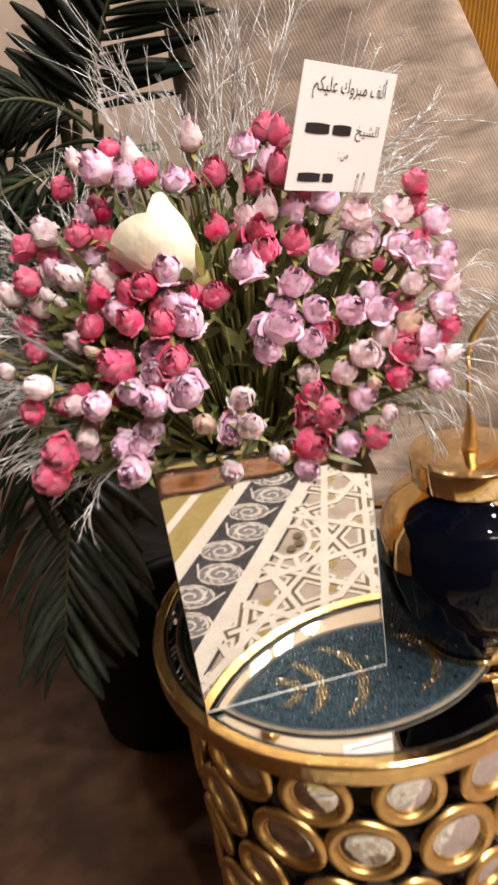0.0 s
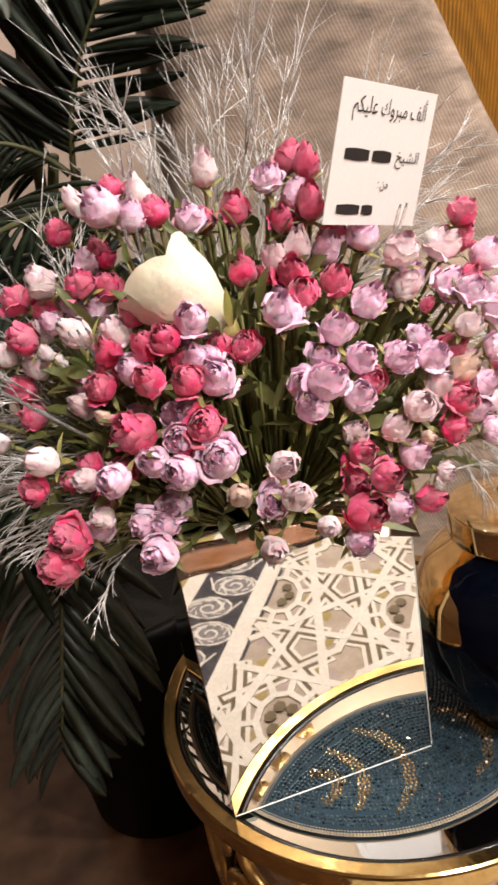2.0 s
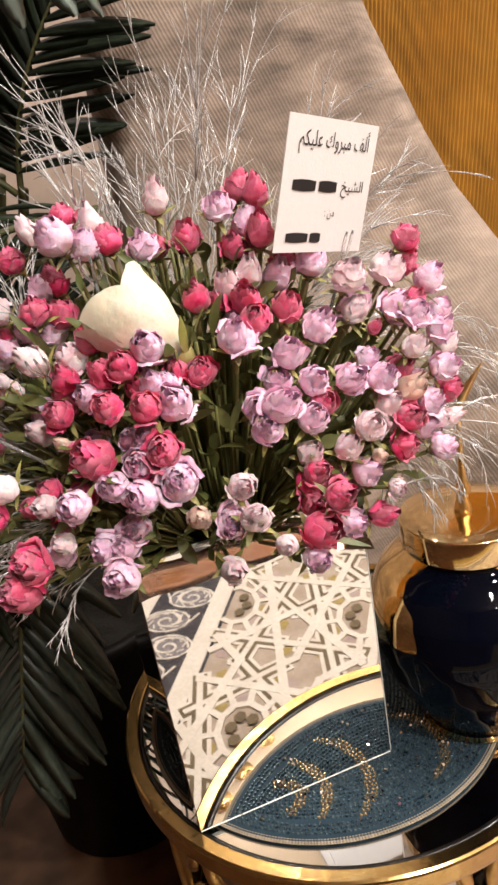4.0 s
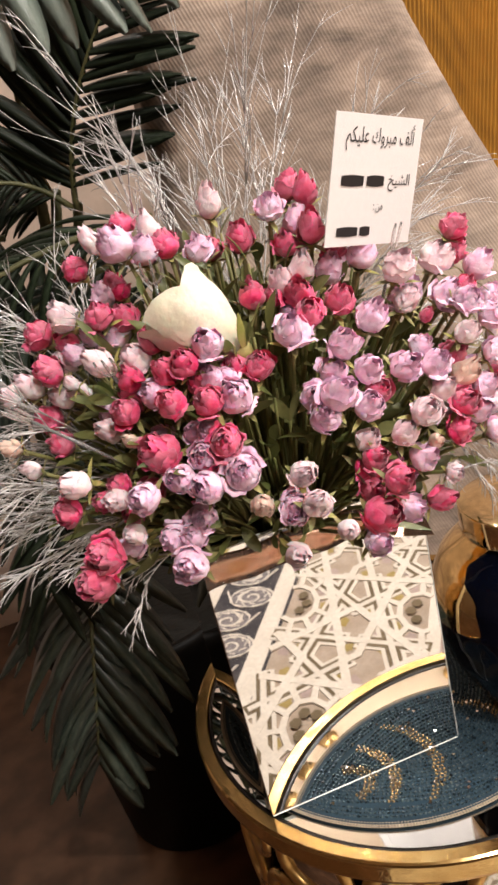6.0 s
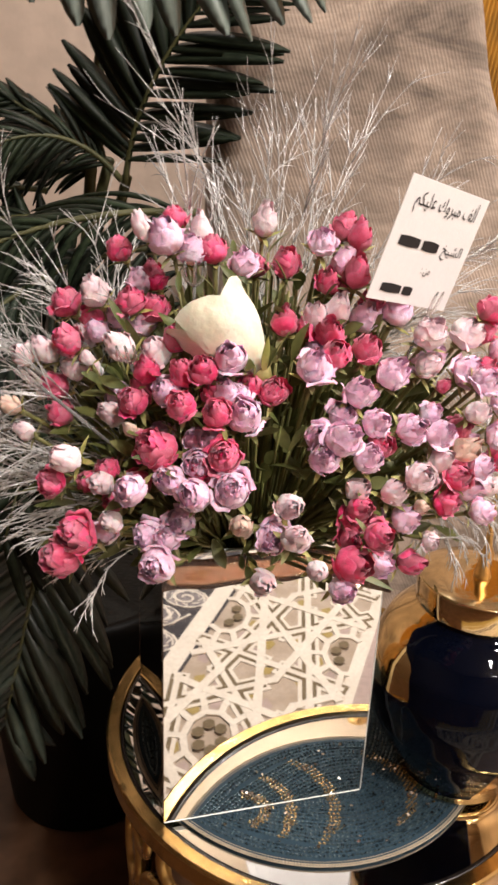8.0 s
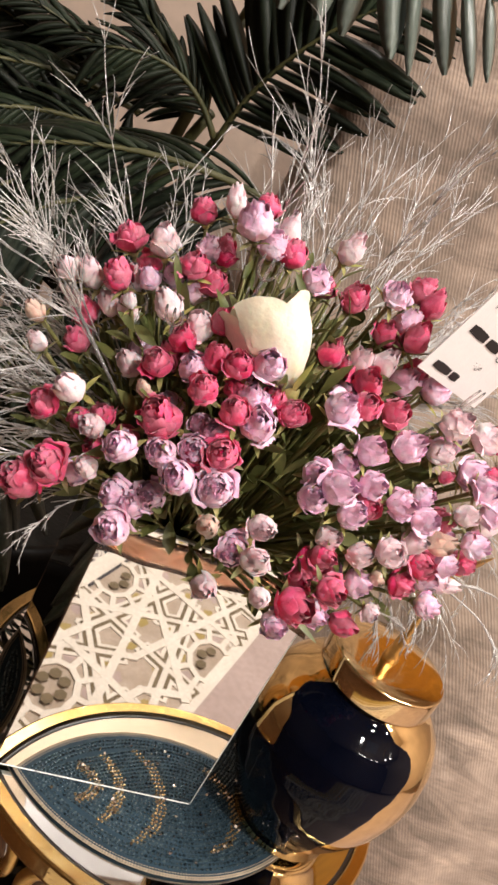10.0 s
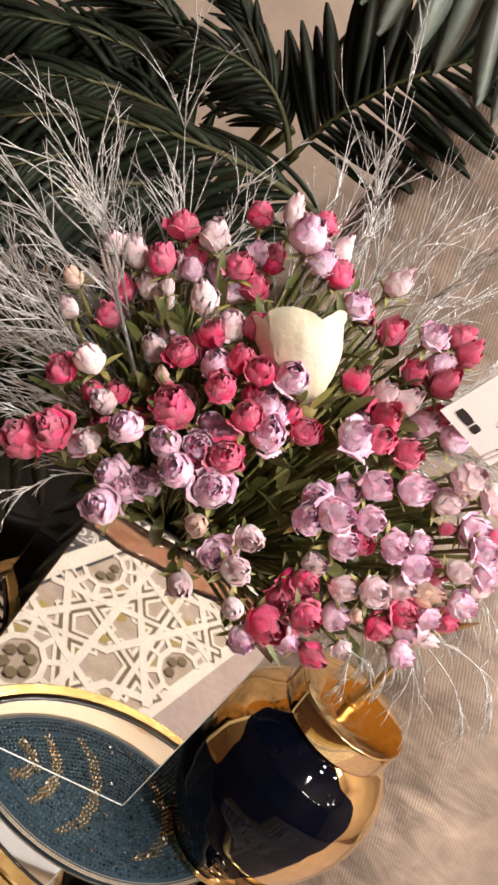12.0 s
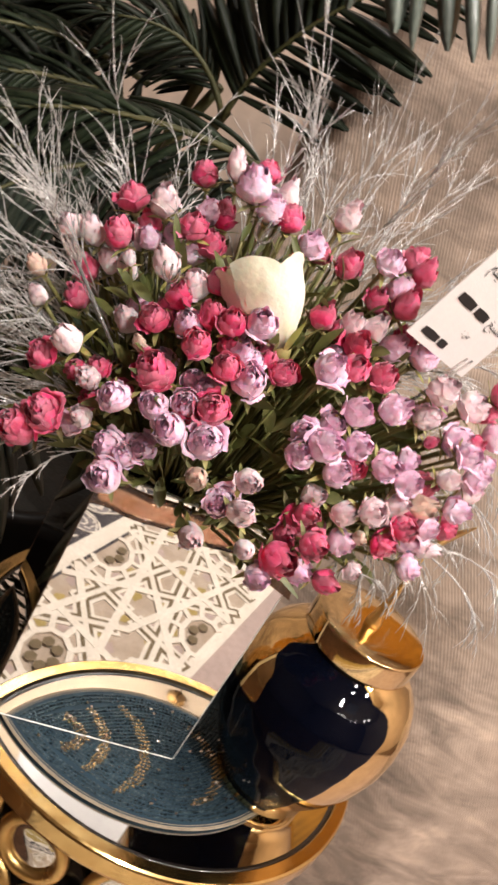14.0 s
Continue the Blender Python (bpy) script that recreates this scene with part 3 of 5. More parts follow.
def curtain():
    """A gathered curtain: a thick sheet of narrow pleats, drawn to one side."""
    cols, rows = 1840, 14
    verts, faces = [], []
    for j in range(rows + 1):
        z = 0.03 + (CEILING - 0.08) * j / rows
        for i in range(cols + 1):
            x = 0.30 + 2.3 * i / cols
            y = 0.0042 * math.sin(i * 0.785 + 0.5 * math.sin(i * 0.031)) + 0.015 * math.sin(i * 0.025 + 0.4 * math.sin(j * 0.5))
            verts.append((x + 0.16 * (z - 1.1), 1.25 + y, z))
    for j in range(rows):
        for i in range(cols):
            a = j * (cols + 1) + i
            faces.append((a, a + 1, a + cols + 2, a + cols + 1))
    ob = tagged(part("curtain", mesh_of("curtain", verts, faces, AMBER_CORD)), "amber gold ribbed curtain in narrow pleats", "curtain")
    mod = ob.modifiers.new("thickness", "SOLIDIFY")
    mod.thickness = 0.003
    return ob


curtain()

# ---- the drum table ----
TX, TY, TZ = 0.092, 0.106, 0.550
table = tagged(new("side_table"), "round gold side table with mirror top and ringed mirror drum", "side table")
table.location = (TX, TY, 0)
v, f = lathe([(0.2095, TZ - 0.004), (0.2095, TZ + 0.0022), (0.2105, TZ + 0.0032), (0.2205, TZ + 0.0032), (0.2222, TZ + 0.0020), (0.2230, TZ + 0.0002), (0.2230, TZ - 0.0150),
              (0.2220, TZ - 0.0185), (0.219, TZ - 0.020), (0.2095, TZ - 0.020), (0.2095, TZ - 0.004)], 128)
part("rim", mesh_of("table_rim", v, f, RIM_GOLD, False), table, "worn gilded rim")
v, f = lathe([(0.2050, TZ - 0.003), (0.2050, TZ + 0.0006), (0.2094, TZ + 0.0008), (0.2094, TZ - 0.003)], 128)
part("inlay_line", mesh_of("table_inlay", v, f, BLACK_LACQUER), table, "thin black inlaid line")
v, f = lathe([(0.0005, TZ), (0.2049, TZ), (0.2049, TZ - 0.004), (0.0005, TZ - 0.004)], 128)
part("mirror_top", mesh_of("table_mirror", v, f, MIRROR, False), table, "clear mirror glass top")
v, f = lathe([(0.0005, 0.02), (0.172, 0.02), (0.172, TZ - 0.021), (0.0005, TZ - 0.021)], 64)
part("core", mesh_of("table_core", v, f, BLACK_LACQUER), table, "black lacquered inner drum")
v, f = lathe([(0.170, 0.0), (0.214, 0.0), (0.218, 0.006), (0.214, 0.020), (0.170, 0.022)], 96)
part("base_ring", mesh_of("table_base", v, f, GOLD_LEAF), table)


def disc_ring(big):
    """A gilded hoop round a slightly domed mirror, facing +x; big is the hoop's outer radius."""
    tor = []
    for k in range(12):
        w = 2 * math.pi * k / 12
        tor.append((big - 0.0065 + 0.0065 * math.cos(w), 0.0055 * math.sin(w)))
    v, f = lathe(tor + [tor[0]], 36)
    turn = Matrix.Rotation(radians(90), 3, "Y")
    hoop = mesh_of("hoop", [turn @ Vector(q) for q in v], f, GOLD_LEAF)
    v, f = lathe([(0.0003, 0.0022), (big * 0.5, 0.0014), (big - 0.009, -0.0012), (big - 0.009, -0.004)], 32)
    glass = mesh_of("hoop_mirror", [turn @ Vector(q) for q in v], f, MIRROR_DISC)
    return hoop, glass


HOOPS = [disc_ring(b) for b in (0.041, 0.036, 0.031)]
rng = random.Random(5)
for row in range(7):
    z = TZ - 0.064 - row * 0.0735
    for k in range(15):
        kind = 0 if row % 2 else rng.choice((0, 1, 1, 2))
        w = 2 * math.pi * (k + (0.5 if row % 2 else 0.0)) / 15 + rng.uniform(-0.02, 0.02)
        if z < 0.045:
            continue
        hoop = part("hoop", HOOPS[kind][0], table)
        hoop.matrix_basis = pose(0.198 * math.cos(w), 0.198 * math.sin(w), z + rng.uniform(-0.006, 0.006), 0, rng.uniform(-4, 4), math.degrees(w) + rng.uniform(-4, 4))
        glass = part("disc_mirror", HOOPS[kind][1], hoop)

# ---- the beaded mat ----
MAT_Z = TZ + 0.0045
beaded_mat = tagged(new("beaded_placemat"), "round teal beaded placemat with cream edge and gold scrolls", "placemat")
beaded_mat.location = (0.068, 0.101, 0)
v, f = lathe([(0.0005, TZ + 0.0005), (0.1705, TZ + 0.0005), (0.1725, TZ + 0.0022), (0.170, MAT_Z - 0.0008), (0.0005, MAT_Z - 0.0008)], 96)
part("backing", mesh_of("mat_backing", v, f, MAT_CLOTH), beaded_mat)


def bead(x, y, z, r, h, w, long=1.25):
    c, s = math.cos(w), math.sin(w)
    pts = [(long, 0, 0), (0.5, 0.85, 0), (-0.5, 0.85, 0), (-long, 0, 0), (-0.5, -0.85, 0), (0.5, -0.85, 0)]
    top = [(0.55, 0, 1), (-0.28, 0.48, 1), (-0.28, -0.48, 1)]
    vs = [(x + r * (c * a - s * b), y + r * (s * a + c * b), z + h * q) for a, b, q in pts + top]
    return vs, [(6, 7, 8), (0, 1, 6), (1, 7, 6), (1, 2, 7), (2, 3, 7), (3, 8, 7), (3, 4, 8), (4, 5, 8), (5, 6, 8), (5, 0, 6)]


def near_arc(x, y, arcs):
    for ax, ay, ar, lo, hi in arcs:
        d = math.hypot(x - ax, y - ay)
        w = math.degrees(math.atan2(y - ay, x - ax))
        if abs(d - ar) < 0.0055 * max(0.0, math.cos(math.radians(w - (lo + hi) / 2) * 1.1)) ** 0.5 and lo < w < hi:
            return True
    return False


# crescent scrolls in gold, given from the mat's middle: centre, radius, from and to in degrees
ARCS = [(-0.087, -0.101, 0.041, -62, 64), (-0.053, -0.106, 0.046, -66, 66), (-0.089, -0.094, 0.024, -80, 40), (0.025, -0.102, 0.044, -70, 70),
        (0.07, -0.03, 0.045, -70, 70), (-0.07, 0.06, 0.045, 100, 230), (0.0, 0.09, 0.05, 0, 140)]
blues, golds, creams = [], [], []
rng = random.Random(11)
rows = 42
for j in range(rows):
    r0 = 0.008 + j * 0.0038
    n = max(6, int(2 * math.pi * r0 / 0.0039))
    for i in range(n):
        w = 2 * math.pi * i / n + j * 0.37
        r = r0 + 0.0050 * math.sin(5 * w + j * 0.06) * (r0 / 0.17) * (1 if r0 < 0.155 else 0.1) + rng.uniform(-0.0002, 0.0002)
        x, y = r * math.cos(w), r * math.sin(w)
        if y > 0.075 and abs(x) < 0.12:
            continue
        (golds if near_arc(x, y, ARCS) else blues).append(bead(x, y, MAT_Z - 0.001, 0.00158, rng.uniform(0.0014, 0.0022), w + math.pi / 2 + rng.uniform(-0.25, 0.25)))
for r0 in (0.1688, 0.1708, 0.1725):
    for i in range(420):
        w = 2 * math.pi * i / 420
        creams.append(bead(r0 * math.cos(w), r0 * math.sin(w), MAT_Z - 0.0016, 0.0010, 0.0012, w + math.pi / 2, 1.9))
for nm, bits, material, lab in (("beadwork", blues, BEAD_BLUE, "teal glass beads in winding rows"), ("gold_scroll", golds, BEAD_GOLD, "gold bead scrolls"), ("bead_edge", creams, BEAD_CREAM, "cream bead edge")):
    v, f = joined(bits)
    tagged(part(nm, mesh_of(nm, v, f, material, False), beaded_mat, lab), kind="stuff")
spark = []
for k in range(420):
    r, w = 0.16 * math.sqrt(rng.random()), rng.uniform(0, 2 * math.pi)
    if k % 2:
        ax, ay, ar, lo, hi = rng.choice(ARCS)
        turn = radians(rng.uniform(lo, hi))
        px, py = ax + (ar + rng.uniform(-0.005, 0.005)) * math.cos(turn), ay + (ar + rng.uniform(-0.005, 0.005)) * math.sin(turn)
        r, w = min(0.16, math.hypot(px, py)), math.atan2(py, px)
    a = Matrix.Rotation(rng.uniform(-0.7, 0.7), 3, "X") @ Matrix.Rotation(rng.uniform(-0.7, 0.7), 3, "Y")
    ring = [a @ Vector((0.0014 * math.cos(q * math.pi / 3), 0.0014 * math.sin(q * math.pi / 3), 0)) + Vector((r * math.cos(w), r * math.sin(w), MAT_Z + 0.0014)) for q in range(6)]
    spark.append((ring, [(0, 1, 2, 3, 4, 5)]))
v, f = joined(spark)
tagged(part("sequin_scatter", mesh_of("sequin_scatter", v, f, SEQUIN, False), beaded_mat, "scattered silver sequins"), kind="stuff")

# ---- the mirrored flower box ----
HALF, DEEP, FOOT, HEAD = 0.090, 0.180, MAT_Z + 0.001, 0.815
flower_box = tagged(new("mirror_vase"), "square mirrored glass vase holding the roses", "vase")
flower_box.location = (0, 0, 0)
for nm, b, lab in (("front_pane", (-HALF, 0.0, FOOT, HALF, 0.004, HEAD), "clear mirror pane"), ("back_pane", (-HALF, DEEP - 0.004, FOOT, HALF, DEEP, HEAD), ""),
                   ("side_pane", (-HALF, 0.0042, FOOT, -HALF + 0.004, DEEP - 0.0042, HEAD), ""), ("side_pane", (HALF - 0.004, 0.0042, FOOT, HALF, DEEP - 0.0042, HEAD), "")):
    part(nm, slab(*b, bevel=0.0006, segs=1), flower_box, lab, MIRROR)
for x0, x1, z0, z1 in ((-HALF + 0.0006, HALF - 0.0006, FOOT - 0.0004, FOOT + 0.0005), (-HALF + 0.0006, HALF - 0.0006, HEAD - 0.0012, HEAD + 0.0006)):
    part("edge_strip", slab(x0, -0.0006, z0, x1, 0.0034, z1, bevel=0.0003, segs=1), flower_box, "bright ground glass edge", GLASS_EDGE)
for x0, x1 in ((HALF - 0.0004, HALF + 0.0003),):
    part("edge_strip", slab(x0, -0.0005, FOOT + 0.0012, x1, 0.0034, HEAD - 0.0014, bevel=0.0002, segs=1), flower_box, "bright ground glass edge", GLASS_EDGE)
part("foam", slab(-HALF + 0.005, 0.005, FOOT, HALF - 0.005, DEEP - 0.005, 0.79, bevel=0.006), flower_box, "dark green floral foam", FOAM)

# the ribbon: a band across the front pane with a hanging cut tail
bm = bmesh.new()
rows_r = []
for i in range(25):
    x = -HALF - 0.0005 + (2 * HALF + 0.001) * i / 24
    dip = 0.0012 * math.sin(i * 0.9)
    rows_r.append([bm.verts.new((x, -0.0022 - 0.0006 * math.sin(i * 1.3 + k), 0.8095 - 0.0235 * k / 3 + dip)) for k in range(4)])
for a, b in zip(rows_r, rows_r[1:]):
    for k in range(3):
        bm.faces.new((a[k], a[k + 1], b[k + 1], b[k]))
tail = [(0.052, 0.786), (0.052, 0.8095), (0.080, 0.8095), (0.0935, 0.768), (0.062, 0.779)]
tail_bm = bmesh.new()
tail_bm.faces.new([tail_bm.verts.new((x, -0.0052 - 0.001 * i, z)) for i, (x, z) in enumerate(tail)])
ribbon = tagged(new("ribbon"), "copper satin ribbon stretched across the vase front", "ribbon")
for nm, strip in (("band", bm), ("tail", tail_bm)):
    bmesh.ops.solidify(strip, geom=list(strip.faces), thickness=0.0006)
    for face in strip.faces:
        face.smooth = True
    part(nm, strip, ribbon, "", COPPER_RIBBON)

# ---- the lidded jar ----
JX, JY = 0.186, 0.010
jar = tagged(new("ginger_jar"), "round gold jar with navy glaze and lid", "jar")
jar.location = (JX, JY, MAT_Z + 0.001)
PROFILE = [(0.0005, 0.0), (0.046, 0.0), (0.050, 0.003), (0.047, 0.009), (0.054, 0.020), (0.0685, 0.044), (0.0800, 0.070), (0.0855, 0.098), (0.0862, 0.116), (0.0830, 0.140),
           (0.0740, 0.160), (0.0600, 0.1735), (0.0490, 0.1800), (0.0470, 0.186)]
v, f = lathe(PROFILE, 96)
part("body", mesh_of("jar_body", v, f, GOLD_GLOSS), jar, "glossy gold body")


def jar_radius(z):
    for (r0, z0), (r1, z1) in zip(PROFILE[2:], PROFILE[3:]):
        if z0 <= z <= z1:
            t = (z - z0) / (z1 - z0)
            return r0 + (r1 - r0) * t
    return 0.045


verts, faces = [], []
COLS, RWS = 96, 48


def glaze_side(z, points):
    """The azimuth of the glaze's edge at a height, smoothly through its turning points."""
    for (z0, a0), (z1, a1) in zip(points, points[1:]):
        if z <= z1:
            t = max(0.0, min(1.0, (z - z0) / (z1 - z0)))
            return a0 + (a1 - a0) * t * t * (3 - 2 * t)
    return points[-1][1]


WEST_EDGE = [(0.004, -230), (0.094, -222), (0.106, -190), (0.118, -153), (0.145, -156), (0.160, -167), (0.170, -171), (0.182, -164)]
EAST_EDGE = [(0.004, -96), (0.05, -95), (0.095, -88), (0.116, -84), (0.136, -77), (0.154, -70), (0.1665, -70), (0.1735, -86), (0.180, -97), (0.186, -99)]
for i in range(COLS + 1):
    u = i / COLS
    hi = 0.1835 - 0.016 * max(0.0, 1 - u / 0.12) ** 2
    for j in range(RWS + 1):
        z = 0.006 + (hi - 0.006) * j / RWS
        w = radians(glaze_side(z, WEST_EDGE) * (1 - u) + glaze_side(z, EAST_EDGE) * u)
        r = jar_radius(z) + (0.0012 if 0 < i < COLS and 0 < j < RWS else -0.0004)
        verts.append((r * math.cos(w), r * math.sin(w), z))
for i in range(COLS):
    for j in range(RWS):
        a = i * (RWS + 1) + j
        faces.append((a, a + RWS + 1, a + RWS + 2, a + 1))
part("glaze", mesh_of("jar_glaze", verts, faces, NAVY), jar, "thick navy glaze with wavy edge")
v, f = lathe([(0.046, 0.182), (0.0525, 0.182), (0.0535, 0.1828), (0.0538, 0.184), (0.0538, 0.2055), (0.0534, 0.2068), (0.0524, 0.2075), (0.030, 0.2078), (0.0005, 0.2079)], 96)
lid = part("lid", mesh_of("jar_lid", v, f, LID_GOLD), jar, "flat brushed gold lid")
pts = [(0, 0, 0.2065), (0, 0, 0.212), (0, 0.0, 0.220), (0.001, -0.001, 0.230), (0.0, -0.002, 0.238), (-0.001, -0.003, 0.256), (-0.002, -0.004, 0.276), (-0.003, -0.006, 0.296)]
v1 = tube(pts, [0.008, 0.0070, 0.0050, 0.0062, 0.0034, 0.0024, 0.0021, 0.0019], 14)
leafy, lf = [], []
for i in range(13):
    t = i / 12
    c = Vector((-0.003 + 0.016 * t ** 1.7, -0.006 - 0.012 * t, 0.296 + 0.046 * t - 0.004 * t * t))
    wd = 0.0042 * math.sin(math.pi * (0.12 + 0.86 * t)) ** 0.8
    side = Vector((0.83, -0.50, 0.15)).normalized()
    up = Vector((-0.5, -0.80, 0.25)).normalized()
    leafy += [c - side * wd, c + up * 0.0024 * math.sin(math.pi * t), c + side * wd, c - up * 0.0016]
for i in range(12):
    for k in range(4):
        q = (k + 1) % 4
        lf.append((i * 4 + k, i * 4 + q, (i + 1) * 4 + q, (i + 1) * 4 + k))
v, f = joined([v1, (leafy, lf)])
part("finial", mesh_of("jar_finial", v, f, GOLD), lid, "gold leaf-shaped finial")
# ---- the greeting card ----
CARD_W, CARD_H = 0.0842, 0.0765
card_pose = Matrix(((0.875, -0.4057, 0.264, 0.0771), (0.4404, 0.8936, -0.0865, -0.0368), (-0.2008, 0.192, 0.9606, 1.0424), (0, 0, 0, 1)))
card = tagged(new("greeting_card"), "white paper card with black Arabic handwriting", "card")
card.matrix_basis = card_pose
part("paper", slab(-CARD_W / 2, 0, -CARD_H / 2, CARD_W / 2, 0.0006, CARD_H / 2), card, "", CARD_PAPER)


def lettering(name, body, x, z, wide, high, parent):
    """Letters of the built-in font, as a thin mesh that fills a box on the card's face."""
    cu = bpy.data.curves.new(name, "FONT")
    cu.body, cu.extrude, cu.resolution_u = body, 0.0, 3
    tmp = new(name + "_outline", cu)
    me = bpy.data.meshes.new_from_object(tmp.evaluated_get(bpy.context.evaluated_depsgraph_get()))
    bpy.data.objects.remove(tmp)
    xs, ys = [p.co.x for p in me.vertices], [p.co.y for p in me.vertices]
    sx, sy = wide / (max(xs) - min(xs)), high / (max(ys) - min(ys))
    for p in me.vertices:
        p.co = Vector((x + (p.co.x - min(xs)) * sx, -0.0004, z + (p.co.y - min(ys)) * sy))
    me.materials.clear()
    me.materials.append(INK)
    return part(name, me, parent, "black ink")


# joined letter forms, set from right to left
lettering("lettering", "\ufee2\ufedc\ufef4\ufee0\ufecb \ufed9\ufeed\ufeae\ufe92\ufee3 \ufed2\ufedf\ufe83", -0.032, 0.0175, 0.066, 0.0165, card)
lettering("lettering", "\ufea6\ufef4\ufeb8\ufedf\u0627", 0.0125, -0.0055, 0.022, 0.0105, card)
lettering("lettering", ": \ufee6\ufee3", 0.000, -0.0185, 0.0095, 0.0055, card)


def ink_stroke(pts, r):
    bm = bmesh.new()
    prev = None
    for i, (x, z) in enumerate(pts):
        h = r * (0.8 + 0.2 * math.sin(math.pi * i / (len(pts) - 1)))
        cur = (bm.verts.new((x, -0.0004, z - h)), bm.verts.new((x, -0.0004, z + h)))
        if prev:
            bm.faces.new((prev[0], cur[0], cur[1], prev[1]))
        prev = cur
    return bm


# two names stand as plain bars
for x0, x1, z, r in ((-0.033, -0.012, 0.0005, 0.0034), (-0.009, 0.008, 0.0005, 0.0034), (-0.033, -0.013, -0.0295, 0.0030), (-0.011, -0.001, -0.0295, 0.0030)):
    part("ink_bar", ink_stroke([(x0 + (x1 - x0) * i / 8, z) for i in range(9)], r), card, "plain black ink bar", INK)


def card_pick(points, spread, tines=3, lean=(1, 0, 0)):
    """A clear plastic holder: a rod that ends in a fork."""
    bits = [tube(points, 0.0012, 8)]
    end = Vector(points[-1])
    way = (Vector(points[-1]) - Vector(points[-2])).normalized()
    side = Vector(lean).normalized()
    for k in range(tines):
        s = (k - (tines - 1) / 2) * spread
        bits.append(tube(bent(end, end + side * s * 1.3 + way * 0.003, end + side * s + way * 0.018, 7), [0.0011] * 6 + [0.0007], 6))
    v, f = joined(bits)
    return tagged(part("card_pick", mesh_of("card_pick", v, f, CLEAR_PLASTIC)), "clear plastic forked card holder", "card holder", "card holders in the bouquet")


card_pick([(0.050, 0.02, 0.84), (0.070, -0.02, 0.95), (0.083, -0.034, 0.998)], 0.004, 2)
card_pick([(-0.06, 0.06, 0.84), (-0.064, 0.03, 0.95), (-0.067, 0.005, 1.012)], 0.0065)
card_pick([(-0.08, 0.04, 0.84), (-0.10, 0.01, 0.93), (-0.112, -0.020, 0.968)], 0.005)
card_pick([(-0.06, 0.02, 0.83), (-0.12, -0.01, 0.905), (-0.168, -0.02, 0.955)], 0.004)

# ---- roses ----


def petal(az, span, height, rad, close, curl, lift, seed, nu=7, nv=7, crumple=1.0, point=0.0):
    """One petal: a cupped, crumpled blade standing round the axis. Gives vertices, faces and how near each vertex is to the rim."""
    r_ = random.Random(seed)
    ph, rf = r_.uniform(0, 6.28), r_.uniform(0.6, 1.3)
    off = Vector((r_.uniform(-9, 9), r_.uniform(-9, 9), r_.uniform(-9, 9)))
    fold = r_.uniform(-0.5, 0.5)
    verts, faces, rim = [], [], []
    for i in range(nu):
        u = -1 + 2 * i / (nu - 1)
        for j in range(nv):
            t = j / (nv - 1)
            half = span * (0.40 + 0.60 * math.sin(math.pi * (0.10 + 0.62 * t)))
            tip = 1 - abs(u - fold * 0.5)
            top = 1 - 0.10 * abs(u) ** 3 + 0.05 * (1 - abs(u)) * rf * crumple + point * 0.28 * (max(0.0, tip) ** 1.5 - 0.4)
            z = height * (t ** 0.9) * top
            belly = math.sin(min(1.0, t * 1.55) * math.pi / 2) ** 0.7
            r = rad * (0.16 + 0.84 * belly) * (1 - close * max(0.0, t - 0.35) ** 1.6 / 0.5)
            flare = max(0.0, t - 0.68) / 0.32
            r += curl * rad * flare ** 1.5 * (0.5 + 0.5 * abs(u) + point * max(0.0, tip))
            z -= curl * height * 0.42 * flare ** 2 * (1 + point)
            r += 0.06 * rad * rf * t * math.sin(3 * u + ph) + 0.05 * crumple * rf * rad * flare * math.sin(8 * u + ph * 2)
            w = az + u * half
            v = Vector((r * math.cos(w), r * math.sin(w), z + lift))
            k = crumple * t
            v += (noise.noise_vector(v * 2.1 + off) * 0.15 + noise.noise_vector(v * 5.0 + off) * 0.09) * k
            verts.append(v)
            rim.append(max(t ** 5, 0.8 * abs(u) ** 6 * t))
    for i in range(nu - 1):
        for j in range(nv - 1):
            q = i * nv + j
            faces.append((q, q + nv, q + nv + 1, q + 1))
    return verts, faces, rim


